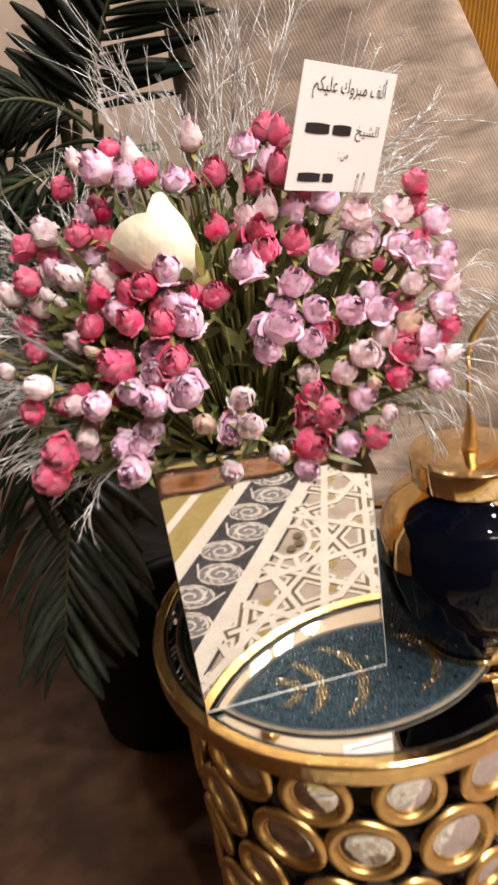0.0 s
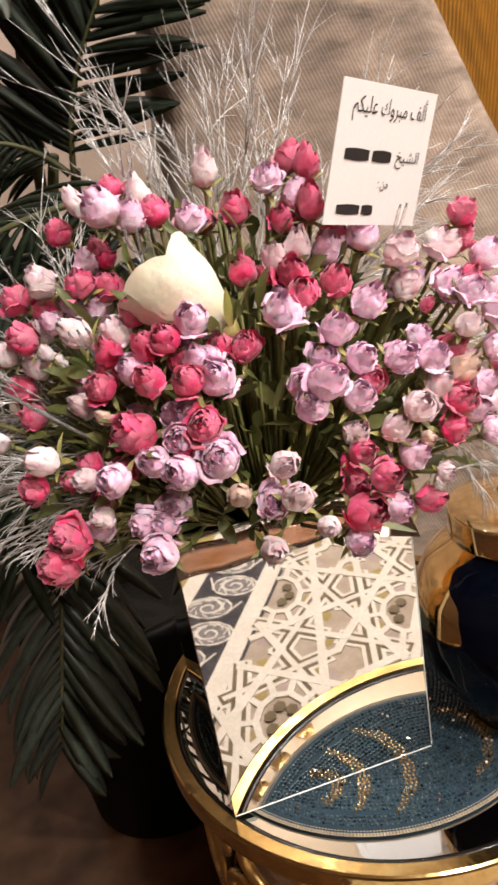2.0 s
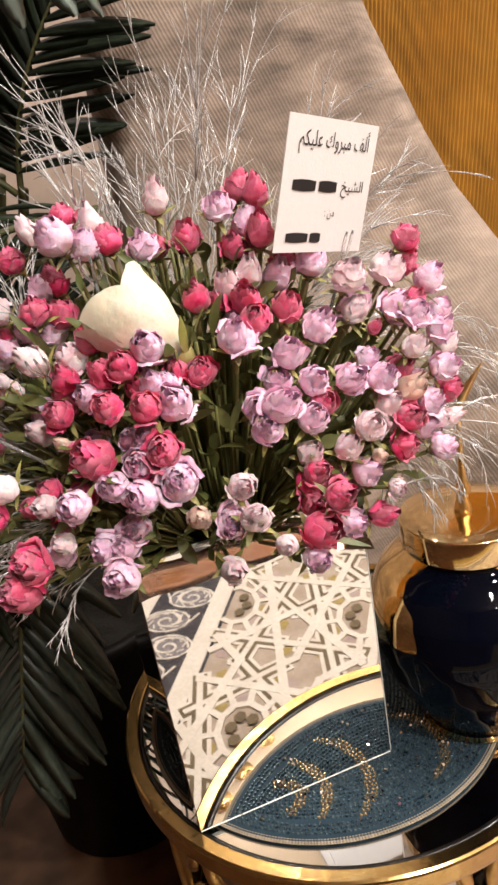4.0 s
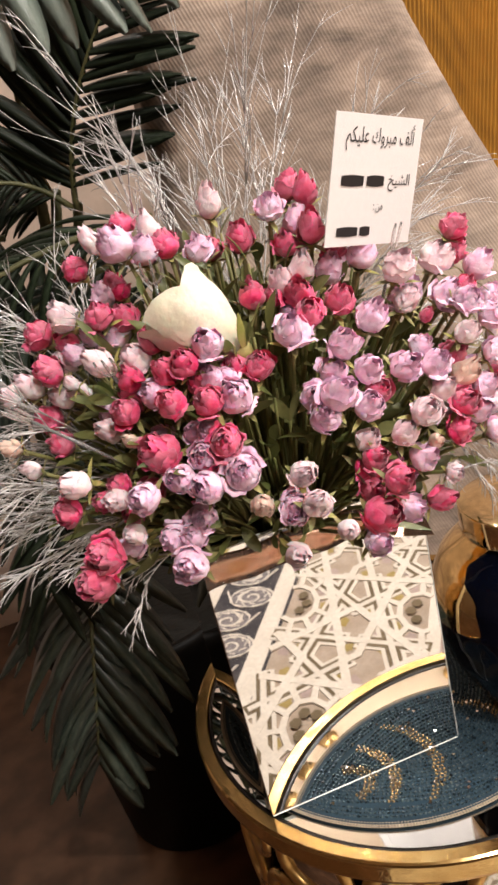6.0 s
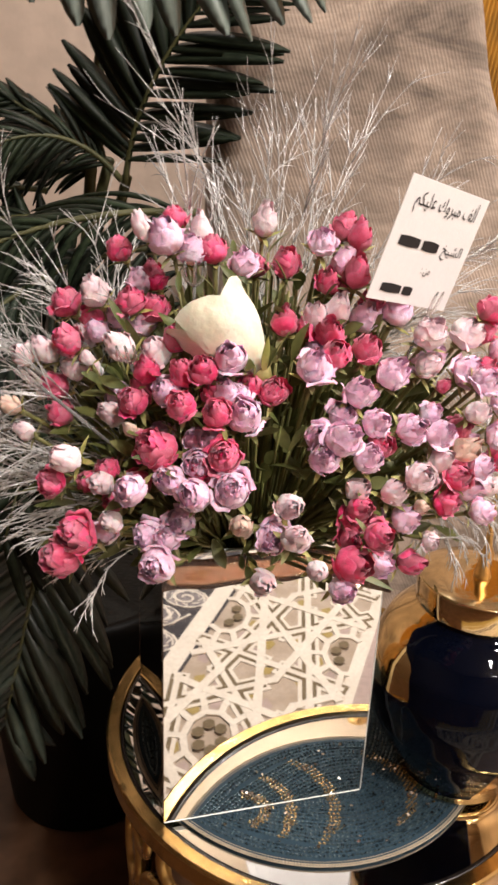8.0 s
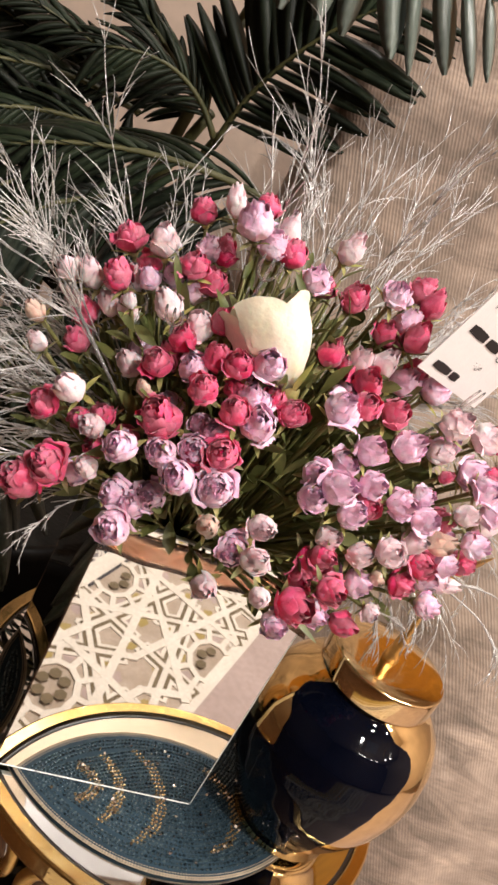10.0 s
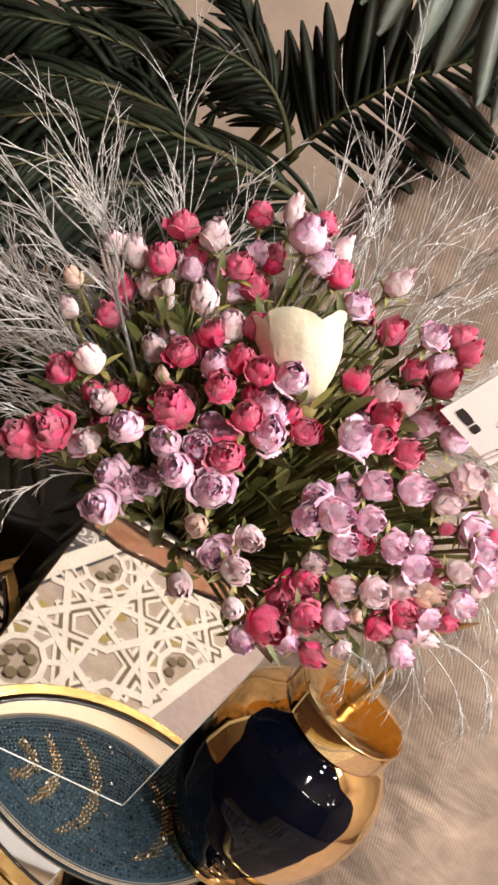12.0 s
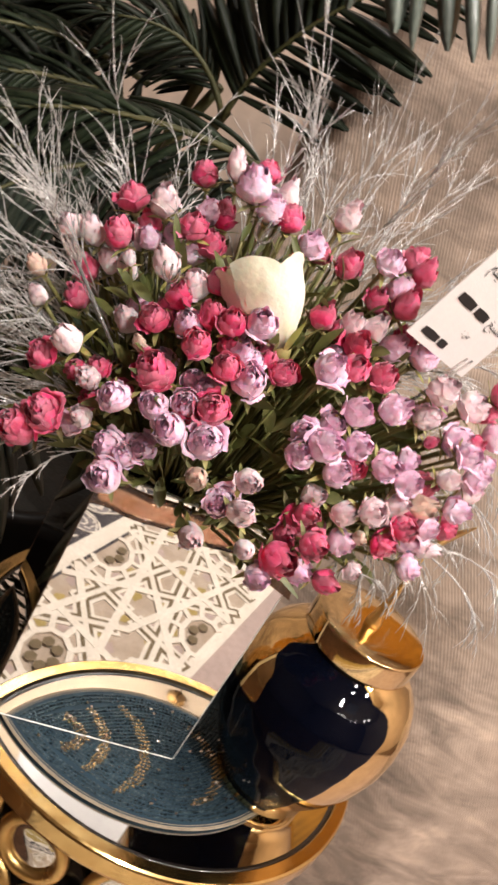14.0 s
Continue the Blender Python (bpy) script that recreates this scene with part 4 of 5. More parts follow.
LAYERS = {  # petals, half span, height, radius, closing, outward curl
    "bud": [(2, 1.9, 1.95, 0.30, 0.84, 0.0), (2, 1.8, 1.92, 0.48, 0.74, 0.0), (3, 1.5, 1.86, 0.62, 0.60, 0.02), (3, 1.25, 1.60, 0.72, 0.42, 0.06), (2, 0.9, 1.20, 0.74, 0.22, 0.12)],
    "half": [(2, 1.9, 1.74, 0.26, 0.60, 0.0), (2, 1.8, 1.76, 0.40, 0.58, 0.0), (3, 1.55, 1.74, 0.53, 0.54, 0.02), (3, 1.45, 1.68, 0.66, 0.50, 0.04), (4, 1.2, 1.56, 0.76, 0.44, 0.07),
             (4, 1.0, 1.34, 0.83, 0.30, 0.12), (2, 0.75, 1.00, 0.84, 0.12, 0.20)],
    "open": [(2, 1.6, 1.56, 0.18, 0.50, 0.0), (3, 1.3, 1.60, 0.29, 0.52, 0.02), (3, 1.2, 1.60, 0.40, 0.52, 0.04), (4, 1.1, 1.58, 0.51, 0.52, 0.05), (5, 0.95, 1.54, 0.62, 0.50, 0.07),
             (5, 0.95, 1.44, 0.73, 0.44, 0.08), (5, 0.95, 1.26, 0.83, 0.34, 0.12), (4, 0.8, 1.00, 0.88, 0.16, 0.20)],
    "white": [(2, 1.7, 1.96, 0.28, 0.50, 0.0), (2, 1.6, 2.04, 0.44, 0.38, 0.02), (3, 1.35, 2.06, 0.60, 0.22, 0.05), (3, 1.2, 2.02, 0.76, 0.04, 0.14), (3, 1.1, 2.10, 0.86, -0.12, 0.22)],
}


def bloom_petals(kind, seed, material):
    """The petals of one bloom, a mesh each, round a common middle."""
    r_ = random.Random(seed)
    out = []
    for li, (n, span, h, rad, close, curl) in enumerate(LAYERS[kind]):
        start = r_.uniform(0, 6.28)
        for k in range(n):
            res = 13 if kind == "white" else 9
            v, f, rim = petal(start + 2 * math.pi * k / n + r_.uniform(-0.22, 0.22), span, h * r_.uniform(0.88, 1.07), rad * r_.uniform(0.92, 1.08), close, curl * r_.uniform(0.4, 1.9),
                              -0.78 + 0.02 * li, r_.random(), res, res, 0.6 if kind == "white" else 1.0, -0.9 if kind == "white" else max(0.0, li / (len(LAYERS[kind]) - 1) - 0.45) * 1.1)
            me = mesh_of("petal", v, f, material)
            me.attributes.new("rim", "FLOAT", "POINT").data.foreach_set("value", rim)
            out.append(me)
    wide = LAYERS[kind][0][3]
    tall = max(row[2] for row in LAYERS[kind])
    v, f = lathe([(0.02, -0.7), (wide * 1.3, -0.3), (wide * 1.5, tall * 0.3 - 0.3), (wide * 1.1, tall * 0.72 - 0.78), (wide * 0.45, tall * 0.88 - 0.78), (0.01, tall * 0.92 - 0.78)], 12)
    out.append(mesh_of("heart", v, f, material))
    return out


def sepal_set(seed):
    """A calyx cup and five pointed sepals, a mesh each."""
    r_ = random.Random(seed)
    v, f = lathe([(0.02, -0.98), (0.16, -0.96), (0.24, -0.82), (0.30, -0.66)], 10)
    out = [mesh_of("calyx", v, f, SEPAL_GREEN)]
    for k in range(5):
        w0 = 2 * math.pi * k / 5 + r_.uniform(-0.2, 0.2)
        fl = r_.uniform(0.2, 1.0)
        vs, fs = [], []
        for j in range(6):
            t = j / 5
            r = 0.28 + 1.00 * t * fl + 0.58 * t * (1 - fl) + 0.12 * t
            z = -0.72 + 0.72 * t * (1.2 - fl) - 0.28 * t * t * fl
            hw = 0.15 * math.sin(math.pi * (0.25 + 0.74 * t)) / max(r, 0.3)
            for u in (-1, 0, 1):
                vs.append((r * math.cos(w0 + u * hw), r * math.sin(w0 + u * hw), z - (0.03 if u == 0 else 0)))
        for j in range(5):
            for u in range(2):
                q = j * 3 + u
                fs.append((q, q + 1, q + 4, q + 3))
        out.append(mesh_of("sepal", vs, fs, SEPAL_GREEN))
    return out


SEPALS = [sepal_set(k) for k in range(4)]
stem_seed = random.Random(3)


def rose(spot, size, bloom, sepals, label, group, axis=None):
    """A rose: bloom and sepals at the end of a stem that comes out of the vase."""
    p = Vector(spot)
    way = (p - Vector((0.0, 0.075, 0.83))).normalized() + Vector((-0.05, -0.10, 0.22))
    way += Vector((stem_seed.uniform(-0.22, 0.22), stem_seed.uniform(-0.22, 0.22), stem_seed.uniform(-0.15, 0.2)))
    if axis:
        way = Vector(axis)
    way.normalize()
    turn = way.to_track_quat("Z", "Y").to_matrix().to_4x4()
    head = tagged(new("spray_rose" if group else "white_rose"), label, "rose", group)
    head.matrix_basis = Matrix.Translation(p)
    spin = stem_seed.uniform(0, 6.28)
    m = turn @ Matrix.Rotation(5.864 if axis else spin, 4, "Z") @ Matrix.Diagonal((size / 2 * stem_seed.uniform(0.92, 1.08), size / 2 * stem_seed.uniform(0.92, 1.08), size / 2 * stem_seed.uniform(0.88, 1.12), 1))
    for me in bloom:
        part("heart" if me is bloom[-1] else "petal", me, head).matrix_basis = m
    for me in sepals:
        part("calyx" if me is sepals[0] else "sepal", me, head).matrix_basis = m
    foot = Vector((max(-0.075, min(0.075, p.x * 0.45)), 0.03 + 0.11 * max(0, min(1, (p.y + 0.11) / 0.18)), 0.785))
    neck = p - way * size * 0.46
    mid = (neck + foot) / 2 - way * 0.02 + Vector((stem_seed.uniform(-0.008, 0.008), stem_seed.uniform(-0.008, 0.008), 0.012))
    v, f = tube([q - p for q in bent(foot, mid + (neck - way * 0.03 - mid) * 0.5, neck, 8)], [0.0017] * 6 + [0.0014, 0.0016], 6)
    part("stem", mesh_of("rose_stem", v, f, STEM_GREEN), head, "thin green stem")
    return head


# bloom centres in metres, with each bloom's width
CRIMSON_WEST = [
    (-0.110, 0.061, 1.027, 0.026),
    (-0.070, 0.067, 1.047, 0.026),
    (-0.051, 0.025, 1.031, 0.026),
    (-0.148, 0.061, 0.990, 0.026),
    (-0.107, 0.028, 0.997, 0.026),
    (-0.089, 0.036, 0.990, 0.026),
    (-0.131, 0.050, 0.981, 0.022),
    (-0.148, 0.030, 0.970, 0.026),
    (-0.158, 0.045, 0.934, 0.026),
    (-0.101, -0.016, 0.960, 0.026),
    (-0.081, -0.010, 0.979, 0.026),
    (-0.080, -0.031, 0.962, 0.026),
    (-0.069, -0.045, 0.968, 0.026),
    (-0.061, -0.040, 0.953, 0.024),
    (-0.084, -0.049, 0.947, 0.026),
    (-0.110, -0.022, 0.942, 0.026),
    (-0.099, -0.046, 0.918, 0.036),
    (-0.064, -0.065, 0.946, 0.026),
    (-0.062, -0.073, 0.922, 0.026),
    (-0.164, -0.022, 0.890, 0.026),
    (-0.149, -0.046, 0.864, 0.033),
    (-0.159, -0.041, 0.845, 0.034),
]
CRIMSON_EAST = [
    (-0.004, 0.009, 1.024, 0.026),
    (0.035, 0.009, 1.048, 0.026),
    (0.043, -0.001, 1.043, 0.026),
    (0.036, -0.019, 1.022, 0.026),
    (-0.014, -0.026, 0.992, 0.026),
    (0.014, -0.035, 0.987, 0.026),
    (0.010, -0.058, 0.979, 0.026),
    (0.034, -0.051, 0.979, 0.026),
    (0.126, -0.030, 0.986, 0.026),
    (0.137, -0.054, 0.900, 0.025),
    (0.124, -0.040, 1.002, 0.022),
    (-0.025, -0.048, 0.954, 0.026),
    (0.096, -0.076, 0.899, 0.026),
    (0.090, -0.076, 0.881, 0.026),
    (0.026, -0.075, 0.874, 0.032),
    (0.029, -0.107, 0.877, 0.026),
    (0.017, -0.099, 0.855, 0.032),
    (0.071, -0.071, 0.835, 0.026),
    (0.089, -0.054, 0.955, 0.014),
    (0.152, -0.018, 0.881, 0.024),
]
LILAC_WEST = [
    (-0.083, 0.022, 1.039, 0.032),
    (-0.096, 0.054, 1.007, 0.026),
    (-0.053, -0.048, 0.976, 0.026),
    (-0.047, -0.062, 0.943, 0.030),
    (-0.075, -0.061, 0.913, 0.026),
    (-0.092, -0.060, 0.903, 0.026),
    (-0.079, -0.074, 0.898, 0.028),
    (-0.058, -0.081, 0.903, 0.030),
    (-0.117, -0.064, 0.900, 0.026),
    (-0.102, -0.071, 0.851, 0.032),
    (-0.085, -0.056, 0.871, 0.026),
    (-0.094, -0.054, 0.861, 0.026),
]
LILAC_EAST = [
    (-0.031, 0.016, 1.023, 0.026),
    (0.017, -0.001, 1.040, 0.026),
    (0.040, -0.025, 0.994, 0.026),
    (0.064, -0.026, 0.998, 0.026),
    (-0.003, -0.061, 0.972, 0.030),
    (0.048, -0.061, 0.966, 0.029),
    (0.026, -0.063, 0.955, 0.026),
    (0.109, -0.048, 0.963, 0.026),
    (0.136, -0.043, 0.974, 0.025),
    (0.131, -0.060, 0.944, 0.026),
    (0.128, -0.068, 0.922, 0.025),
    (0.121, -0.070, 0.868, 0.024),
    (0.146, -0.036, 0.950, 0.024),
    (0.112, -0.067, 0.961, 0.026),
    (0.038, -0.067, 0.936, 0.026),
    (0.061, -0.071, 0.932, 0.026),
    (0.081, -0.073, 0.928, 0.026),
    (-0.001, -0.069, 0.930, 0.026),
    (0.009, -0.085, 0.933, 0.030),
    (-0.000, -0.083, 0.921, 0.026),
    (0.029, -0.079, 0.917, 0.026),
    (0.018, -0.059, 0.939, 0.024),
    (0.117, -0.067, 0.902, 0.026),
    (0.062, -0.074, 0.870, 0.026),
    (0.051, -0.067, 0.833, 0.026),
    (-0.033, -0.089, 0.873, 0.026),
    (0.011, -0.100, 0.838, 0.026),
    (0.079, -0.037, 0.965, 0.022),
]
PINK_WEST = [
    (-0.057, 0.034, 1.041, 0.026),
    (-0.094, 0.048, 1.042, 0.026),
    (-0.129, 0.037, 1.001, 0.026),
    (-0.177, 0.049, 0.957, 0.022),
    (-0.163, 0.040, 0.961, 0.025),
    (-0.137, 0.013, 0.962, 0.015),
    (-0.116, -0.011, 0.975, 0.026),
    (-0.093, -0.006, 0.969, 0.026),
    (-0.122, 0.001, 0.927, 0.026),
    (-0.180, 0.021, 0.910, 0.021),
    (-0.153, -0.032, 0.910, 0.026),
    (-0.132, -0.033, 0.892, 0.022),
    (-0.128, -0.053, 0.874, 0.020),
]
PINK_EAST = [
    (-0.013, 0.035, 1.049, 0.026),
    (0.008, -0.023, 0.994, 0.026),
    (0.022, -0.024, 0.998, 0.026),
    (0.078, -0.048, 0.988, 0.028),
    (0.142, -0.048, 0.928, 0.023),
    (0.140, -0.046, 0.876, 0.023),
    (0.104, -0.074, 0.942, 0.022),
    (0.111, -0.037, 0.985, 0.030),
    (0.063, -0.087, 0.905, 0.026),
    (0.084, -0.071, 0.910, 0.026),
    (0.026, -0.074, 0.894, 0.026),
    (0.050, -0.079, 0.892, 0.026),
    (-0.025, -0.091, 0.894, 0.023),
    (-0.024, -0.105, 0.879, 0.027),
    (-0.006, -0.099, 0.852, 0.021),
    (-0.039, -0.090, 0.843, 0.026),
    (0.080, -0.080, 0.855, 0.017),
]
CREAM = [
    (-0.113, -0.033, 0.927, 0.015),
    (-0.188, 0.024, 0.928, 0.020),
    (-0.050, -0.076, 0.875, 0.024),
    (0.103, -0.067, 0.914, 0.026),
    (0.071, -0.078, 0.880, 0.015),
]

SORTS = [
    (CRIMSON_WEST + CRIMSON_EAST, PETAL_CRIMSON, ("half", "open", "half", "bud", "half"), "crimson spray rose on a green stem", "crimson roses"),
    (LILAC_WEST + LILAC_EAST, PETAL_LILAC, ("half", "open", "half", "half"), "dusky lilac spray rose with ruffled petals", "lilac roses"),
    (PINK_WEST + PINK_EAST, PETAL_PINK, ("bud", "half", "bud"), "pale pink spray rose, half closed", "pink roses"),
    (CREAM, PETAL_CREAM, ("bud",), "small cream rose bud in green sepals", "cream buds"),
]
for spots, material, kinds, text, group in SORTS:
    blooms = [bloom_petals(k, 31 * i + len(text), material) for i, k in enumerate(kinds * 3)]
    for i, (x, y, z, s) in enumerate(spots):
        rose((x, y, z), s * 0.93, blooms[(i * 5 + i // 3) % len(blooms)], SEPALS[i % 4], text, group)
# roses deeper in the bouquet, between their neighbours
deep = random.Random(4)
every = CRIMSON_WEST + CRIMSON_EAST + LILAC_WEST + LILAC_EAST + PINK_WEST + PINK_EAST
hearts = {k: bloom_petals(kind, 17 + k, material) for k, (kind, material) in enumerate((("half", PETAL_CRIMSON), ("half", PETAL_LILAC), ("bud", PETAL_PINK)))}
made = 0
for p in every:
    q = min((o for o in every if o is not p), key=lambda o: abs((Vector(o[:3]) - Vector(p[:3])).length - 0.036))
    c = (Vector(p[:3]) + Vector(q[:3])) / 2
    heart = Vector((-0.01, 0.06, 0.86))
    c = c + (heart - c).normalized() * deep.uniform(0.004, 0.022)
    if made >= 64 or c.z < 0.85 or deep.random() < 0.22 or (-0.05 < c.x < 0.02 and c.z < 0.945):
        continue
    k = deep.choice((0, 0, 1, 1, 2))
    rose(c, deep.uniform(0.018, 0.024), hearts[k], SEPALS[k], ("crimson spray rose on a green stem", "dusky lilac spray rose with ruffled petals", "pale pink spray rose, half closed")[k],
         ("crimson roses", "lilac roses", "pink roses")[k])
    made += 1
rose((-0.043, -0.029, 0.977), 0.058, bloom_petals("white", 8, PETAL_IVORY), SEPALS[1], "large ivory white rose among the spray roses", "", (-0.60, 0.40, 0.68))

# ---- leaves and thin stalks between the roses ----
rng = random.Random(21)
leaf_bits, stalk_bits = [], []


def leaf_blade(at, way, normal, length, width):
    side = way.cross(normal).normalized()
    vs, fs = [], []
    for j in range(6):
        t = j / 5
        c = at + way * (length * t) - normal * (0.18 * length * t * t)
        hw = width * math.sin(math.pi * (0.06 + 0.92 * t)) ** 0.9
        vs += [c - side * hw + normal * hw * 0.3, c, c + side * hw + normal * hw * 0.3]
    for j in range(5):
        for u in range(2):
            a = j * 3 + u
            fs.append((a, a + 1, a + 4, a + 3))
    return vs, fs


for k in range(1050):
    w, e = rng.uniform(0, 2 * math.pi), rng.uniform(-0.12, 1.0)
    d = Vector((math.cos(w) * math.sqrt(max(0, 1 - e * e)) * 0.165, math.sin(w) * math.sqrt(max(0, 1 - e * e)) * 0.125, max(-0.1, e) * 0.215))
    spot = Vector((-0.012, 0.035, 0.83)) + d * rng.uniform(0.55, 0.93)
    if spot.z < 0.83 and spot.y < 0.02:
        continue
    way = (d.normalized() + Vector((rng.uniform(-0.7, 0.7), rng.uniform(-0.7, 0.7), rng.uniform(-0.5, 0.5)))).normalized()
    nor = Vector((rng.uniform(-1, 1), rng.uniform(-1, 0.4), rng.uniform(0.2, 1))).normalized()
    leaf_bits.append(leaf_blade(spot, way, nor, rng.uniform(0.014, 0.030), rng.uniform(0.0022, 0.0055)))
    stalk_bits.append(tube(bent(Vector((d.x * 0.4, 0.085 + d.y * 0.4, 0.79)), spot * 0.5 + Vector((d.x * 0.2, 0.04 + d.y * 0.2, 0.40)), spot, 5), 0.0010, 4))
v, f = joined(leaf_bits)
tagged(part("rose_foliage", mesh_of("rose_foliage", v, f, LEAF_GREEN)), "dark green rose leaves between the stems", "leaves", kind="stuff")
v, f = joined(stalk_bits)
tagged(part("rose_stalks", mesh_of("rose_stalks", v, f, STEM_GREEN)), "thin green stalks in the bouquet", "stalks", kind="stuff")

# ---- silvered twigs ----


def twig(base, way, length, seed, sag=0.0):
    """A silvered twig: a bowed main shoot with short side shoots that fork again."""
    r_ = random.Random(seed)
    bits = []

    def shoot(at, d, long, rad, depth):
        pts, cur, dd = [at.copy()], at.copy(), d.normalized()
        n = 9 if depth == 0 else 6
        drift = Vector((r_.uniform(-1, 1), r_.uniform(-1, 1), r_.uniform(-1, 1))) * (0.08 if depth == 0 else 0.14)
        for i in range(n):
            dd = (dd + drift * 0.5 + Vector((r_.uniform(-1, 1), r_.uniform(-1, 1), r_.uniform(-1, 1))) * 0.05 + Vector((0, 0, -sag * i / n))).normalized()
            cur = cur + dd * (long / n)
            pts.append(cur.copy())
        bits.append(tube(pts, [rad * (1 - 0.65 * i / n) for i in range(n + 1)], 4))
        if depth < 2:
            for k in range(8 if depth == 0 else 3):
                i = r_.randint(3 if depth == 0 else 1, n - 1)
                ax = Vector((r_.uniform(-1, 1), r_.uniform(-1, 1), r_.uniform(-1, 1))).normalized()
                d2 = ((pts[min(i + 1, n)] - pts[i]).normalized() + ax * 0.45).normalized()
                shoot(pts[i], d2, long * r_.uniform(0.22, 0.42), rad * 0.75, depth + 1)

    shoot(Vector(base), Vector(way), length, 0.00082, 0)
    v, f = joined(bits)
    return tagged(part("silver_twig", mesh_of("silver_twig", v, f, SILVER_TWIG)), "silvered glitter twig fanning out of the bouquet", "twig", "silver twigs")


FANS = [  # how many, root, way, spread, length, sag
    (21, (-0.085, 0.085, 0.86), (-0.75, 0.15, 0.75), 0.55, 0.172, 0.05),
    (20, (-0.110, 0.050, 0.855), (-1.0, -0.05, 0.32), 0.45, 0.145, 0.07),
    (8, (-0.120, 0.010, 0.845), (-1.0, -0.30, 0.10), 0.35, 0.062, 0.15),
    (18, (-0.010, 0.090, 0.93), (0.10, 0.22, 1.0), 0.50, 0.185, 0.0),
    (16, (0.050, 0.070, 0.93), (0.75, 0.25, 0.75), 0.45, 0.16, 0.15),
    (12, (0.110, 0.030, 0.88), (0.85, 0.1, 0.35), 0.45, 0.12, 0.35),
    (14, (0.110, -0.020, 0.865), (0.75, -0.3, -0.15), 0.45, 0.065, 0.35),
]
rng = random.Random(77)
for n, base, way, spread, length, sag in FANS:
    for k in range(n):
        j = lambda s: rng.uniform(-s, s)
        twig(Vector(base) + Vector((j(0.03), j(0.03), j(0.03))), Vector(way) + Vector((j(spread), j(spread), j(spread))), length * rng.uniform(0.65, 1.4), rng.random(), sag)

# ---- the palm in its planter ----
palm = tagged(new("palm_plant"), "artificial palm with drooping dark green fronds", "potted palm")
palm.location = (0, 0, 0)
v, f = lathe([(0.0005, 0.0), (0.125, 0.0), (0.135, 0.01), (0.170, 0.40), (0.178, 0.415), (0.178, 0.435), (0.165, 0.435), (0.160, 0.41), (0.0005, 0.41)], 64)
planter = tagged(new("planter"), "round black lacquered planter under the palm", "planter")
planter.location = (-0.145, 0.64, 0)
part("pot", mesh_of("planter_pot", v, f, PLANTER_BLACK), planter)
v, f = lathe([(0.0005, 0.418), (0.08, 0.422), (0.158, 0.414)], 32)
part("soil", mesh_of("planter_soil", v, f, SOIL), planter, "dark moss cover")
for k, (bx, tx, ty, tz) in enumerate(((-0.02, 0.062, -0.14, 1.08), (0.01, 0.085, -0.12, 1.06), (-0.05, -0.05, -0.10, 1.04), (0.0, 0.055, -0.14, 1.20))):
    v, f = tube(bent((-0.145 + bx, 0.66, 0.40), (-0.145 + bx + tx * 0.3, 0.66, 0.85), (-0.145 + tx, 0.66 + ty, tz), 12), [0.013 - 0.0006 * i for i in range(12)], 10)
    part("stem", mesh_of("palm_stem", v, f, PALM_STEM), palm, "green palm stem")


def leaflet_mesh(length, width, material, droop):
    """A folded, pointed leaflet along +y, thin but with two faces."""
    vs, fs = [], []
    n = 9
    for j in range(n + 1):
        t = j / n
        hw = width / 2 * (math.sin(math.pi * (0.10 + 0.88 * t)) ** 0.6)
        z = -droop * length * t * t
        y = length * t * (1 - 0.12 * droop * t)
        vs += [(-hw, y, z - hw * 0.25), (0, y, z + hw * 0.12), (hw, y, z - hw * 0.25), (0, y, z + hw * 0.12 - 0.0007)]
    for j in range(n):
        for k in range(4):
            q = (k + 1) % 4
            a = j * 4
            fs.append((a + k, a + 4 + k, a + 4 + q, a + q))
    return mesh_of("leaflet", vs, fs, material)


def frond(a, b, c, count, length, width, material, droop=0.35, open_angle=58, normal=(0, -0.5, 0.8), seed=1, bare=0.15):
    """A palm frond: a bowed rib with two rows of leaflets."""
    r_ = random.Random(seed)
    pts = bent(a, b, c, 16)
    v, f = tube(pts, [0.0042 - 0.0002 * i for i in range(16)], 6)
    rib = part("frond", mesh_of("frond_rib", v, f, PALM_STEM), palm)
    blades = [leaflet_mesh(length, width, material, droop * q) for q in (0.7, 1.0, 1.4)]
    for k in range(count):
        t = bare + (1 - bare) * k / (count - 1)
        i = min(14, int(t * 15))
        at = pts[i].lerp(pts[i + 1], t * 15 - i)
        way = (pts[i + 1] - pts[i]).normalized()
        nor = Vector(normal)
        nor = (nor - way * nor.dot(way)).normalized()
        side = way.cross(nor)
        for s in (-1, 1):
            ang = radians(open_angle * (1 - 0.45 * t) + r_.uniform(-4, 4))
            d = (way * math.cos(ang) + side * (s * math.sin(ang)) + nor * r_.uniform(-0.12, 0.12)).normalized()
            hang = (nor * 0.55 + Vector((0, 0, 0.85))).normalized()
            x = d.cross(hang).normalized()
            zz = x.cross(d)
            size = (0.55 + 0.45 * math.sin(math.pi * (0.15 + 0.75 * t))) * r_.uniform(0.9, 1.08)
            m = Matrix((x, d, zz)).transposed().to_4x4() @ Matrix.Rotation(r_.uniform(-0.25, 0.25), 4, "Y") @ Matrix.Scale(size, 4)
            lf_ = part("leaflet", r_.choice(blades), rib)
            lf_.matrix_basis = Matrix.Translation(at) @ m
    return rib


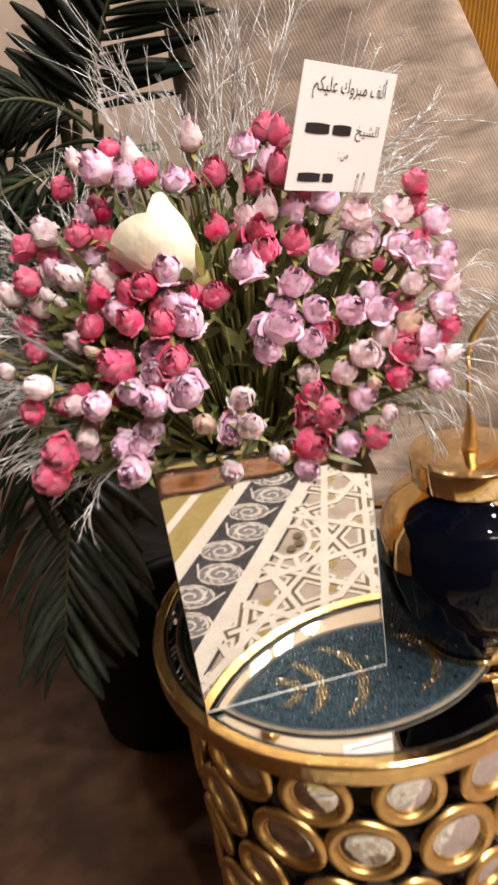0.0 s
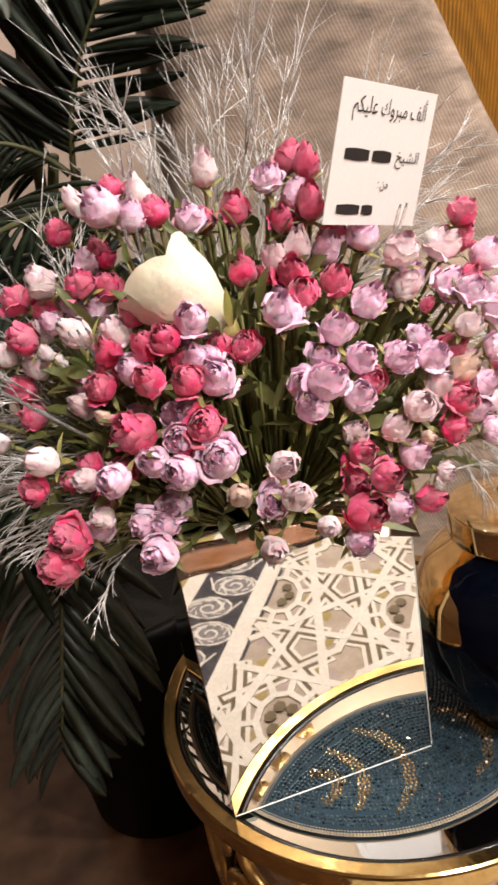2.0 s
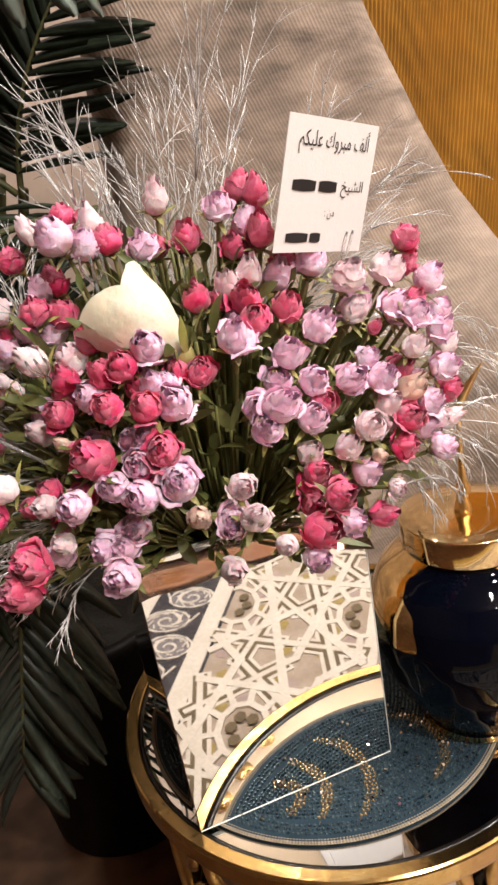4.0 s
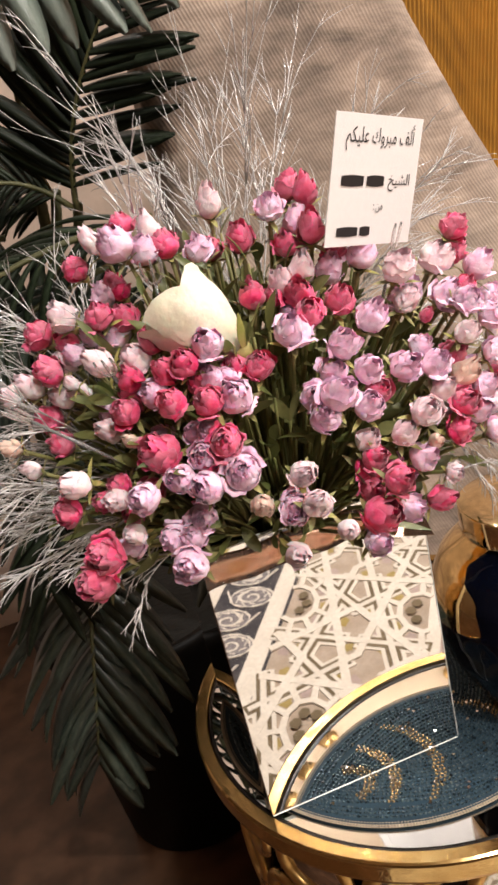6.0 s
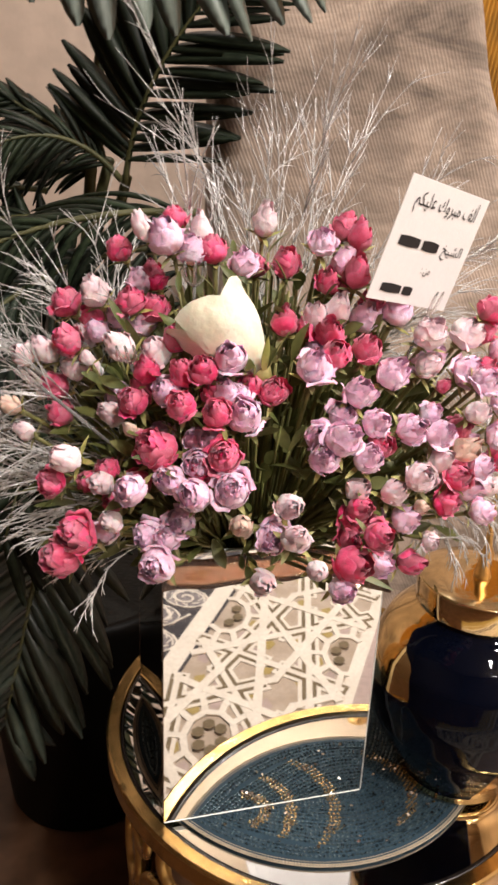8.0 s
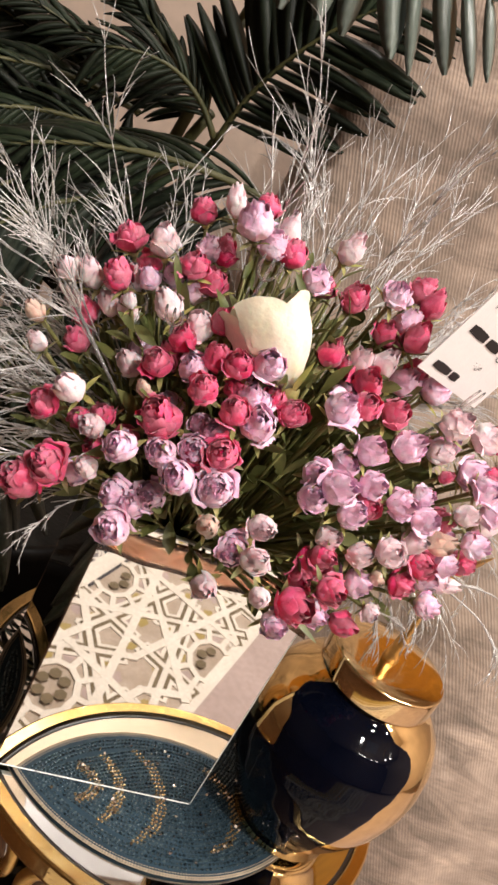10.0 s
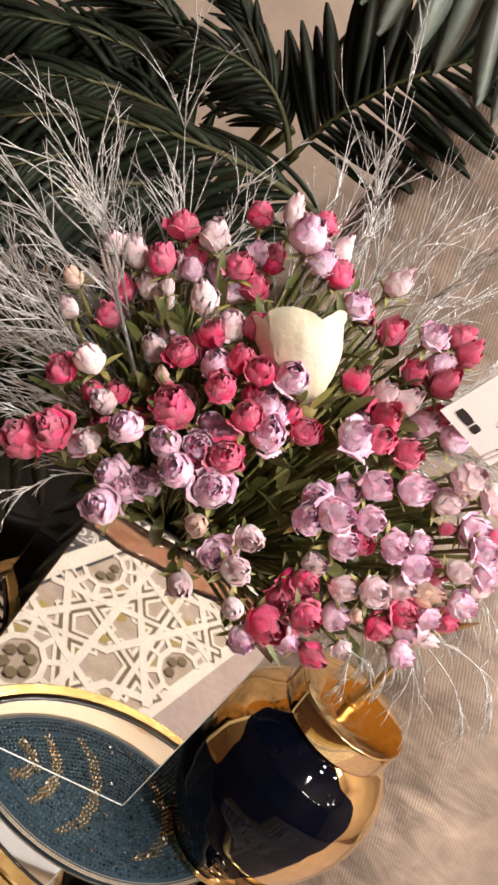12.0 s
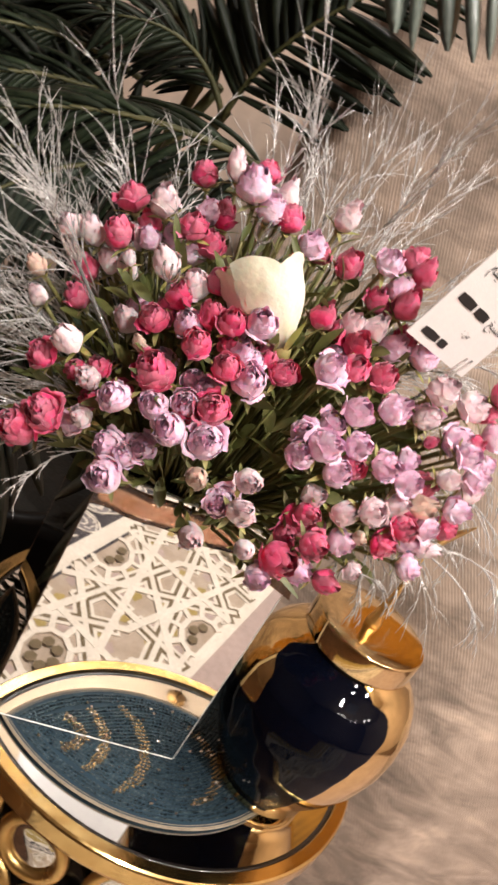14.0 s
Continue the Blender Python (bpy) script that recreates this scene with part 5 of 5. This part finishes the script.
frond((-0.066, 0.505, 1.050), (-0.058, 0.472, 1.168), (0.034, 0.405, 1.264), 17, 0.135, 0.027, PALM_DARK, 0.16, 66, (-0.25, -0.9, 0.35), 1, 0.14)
frond((-0.190, 0.190, 1.262), (-0.070, 0.165, 1.256), (0.030, 0.150, 1.248), 11, 0.086, 0.027, PALM_PALE_LIT, 0.10, 84, (-0.1, -0.95, 0.12), 3, 0.00)
frond((-0.070, 0.505, 1.056), (-0.131, 0.509, 1.130), (-0.219, 0.457, 1.090), 16, 0.075, 0.014, PALM_DARK, 0.50, 46, (-0.25, -0.9, 0.35), 4, 0.15)
frond((-0.009, 0.304, 1.035), (-0.197, 0.326, 1.042), (-0.321, 0.280, 0.936), 20, 0.150, 0.018, PALM_DARK, 0.75, 30, (-0.25, -0.9, 0.35), 5, 0.05)
frond((-0.020, 0.344, 0.998), (-0.208, 0.341, 0.992), (-0.282, 0.265, 0.858), 20, 0.150, 0.018, PALM_GREY_LIT, 0.75, 30, (-0.25, -0.9, 0.35), 6, 0.05)
frond((-0.096, 0.572, 1.062), (-0.193, 0.577, 1.084), (-0.328, 0.538, 1.099), 22, 0.060, 0.016, PALM_DARK, 0.30, 34, (-0.25, -0.9, 0.35), 7, 0.05)
frond((-0.101, 0.573, 1.083), (-0.166, 0.576, 1.132), (-0.241, 0.543, 1.164), 22, 0.056, 0.016, PALM_DARK, 0.30, 34, (-0.25, -0.9, 0.35), 8, 0.05)
frond((-0.159, 0.525, 1.041), (-0.290, 0.502, 1.062), (-0.401, 0.447, 0.987), 26, 0.090, 0.017, PALM_DARK, 0.70, 36, (-0.25, -0.9, 0.35), 9, 0.10)
frond((-0.150, 0.473, 1.014), (-0.281, 0.440, 1.021), (-0.367, 0.396, 0.941), 26, 0.090, 0.017, PALM_DARK, 0.70, 36, (-0.25, -0.9, 0.35), 10, 0.10)
frond((-0.150, 0.392, 0.822), (-0.180, 0.293, 0.842), (-0.216, 0.203, 0.735), 14, 0.110, 0.022, PALM_DARK, 0.40, 58, (-0.25, -0.9, 0.35), 12, 0.15)
# This hanging frond takes the grey copy to look more strongly lit.
frond((-0.172, 0.300, 0.735), (-0.196, 0.215, 0.660), (-0.232, 0.200, 0.520), 15, 0.150, 0.022, PALM_GREY_LIT, 0.40, 58, (-0.20, -0.9, 0.35), 13, 0.10)
frond((-0.176, 0.399, 0.941), (-0.238, 0.339, 0.977), (-0.294, 0.276, 0.903), 18, 0.115, 0.016, PALM_DARK, 0.6, 40, (-0.25, -0.9, 0.35), 14, 0.10)
frond((-0.120, 0.580, 0.620), (-0.085, 0.500, 0.800), (-0.110, 0.440, 0.930), 16, 0.120, 0.024, PALM_DARK, 0.45, 52, (-0.25, -0.9, 0.35), 15, 0.20)
frond((-0.110, 0.570, 0.700), (-0.120, 0.520, 0.930), (-0.250, 0.460, 0.985), 18, 0.130, 0.024, PALM_DARK, 0.50, 50, (-0.25, -0.9, 0.35), 16, 0.15)
frond((-0.160, 0.560, 0.520), (-0.130, 0.470, 0.680), (-0.085, 0.380, 0.720), 14, 0.110, 0.022, PALM_DARK, 0.45, 55, (-0.25, -0.9, 0.35), 17, 0.20)
frond((-0.200, 0.560, 1.010), (-0.320, 0.530, 1.035), (-0.470, 0.480, 0.960), 26, 0.100, 0.022, PALM_DARK, 0.30, 34, (-0.25, -0.9, 0.35), 18, 0.05)
frond((-0.190, 0.590, 1.040), (-0.300, 0.580, 1.090), (-0.440, 0.560, 1.060), 24, 0.080, 0.020, PALM_DARK, 0.30, 34, (-0.25, -0.9, 0.35), 19, 0.05)
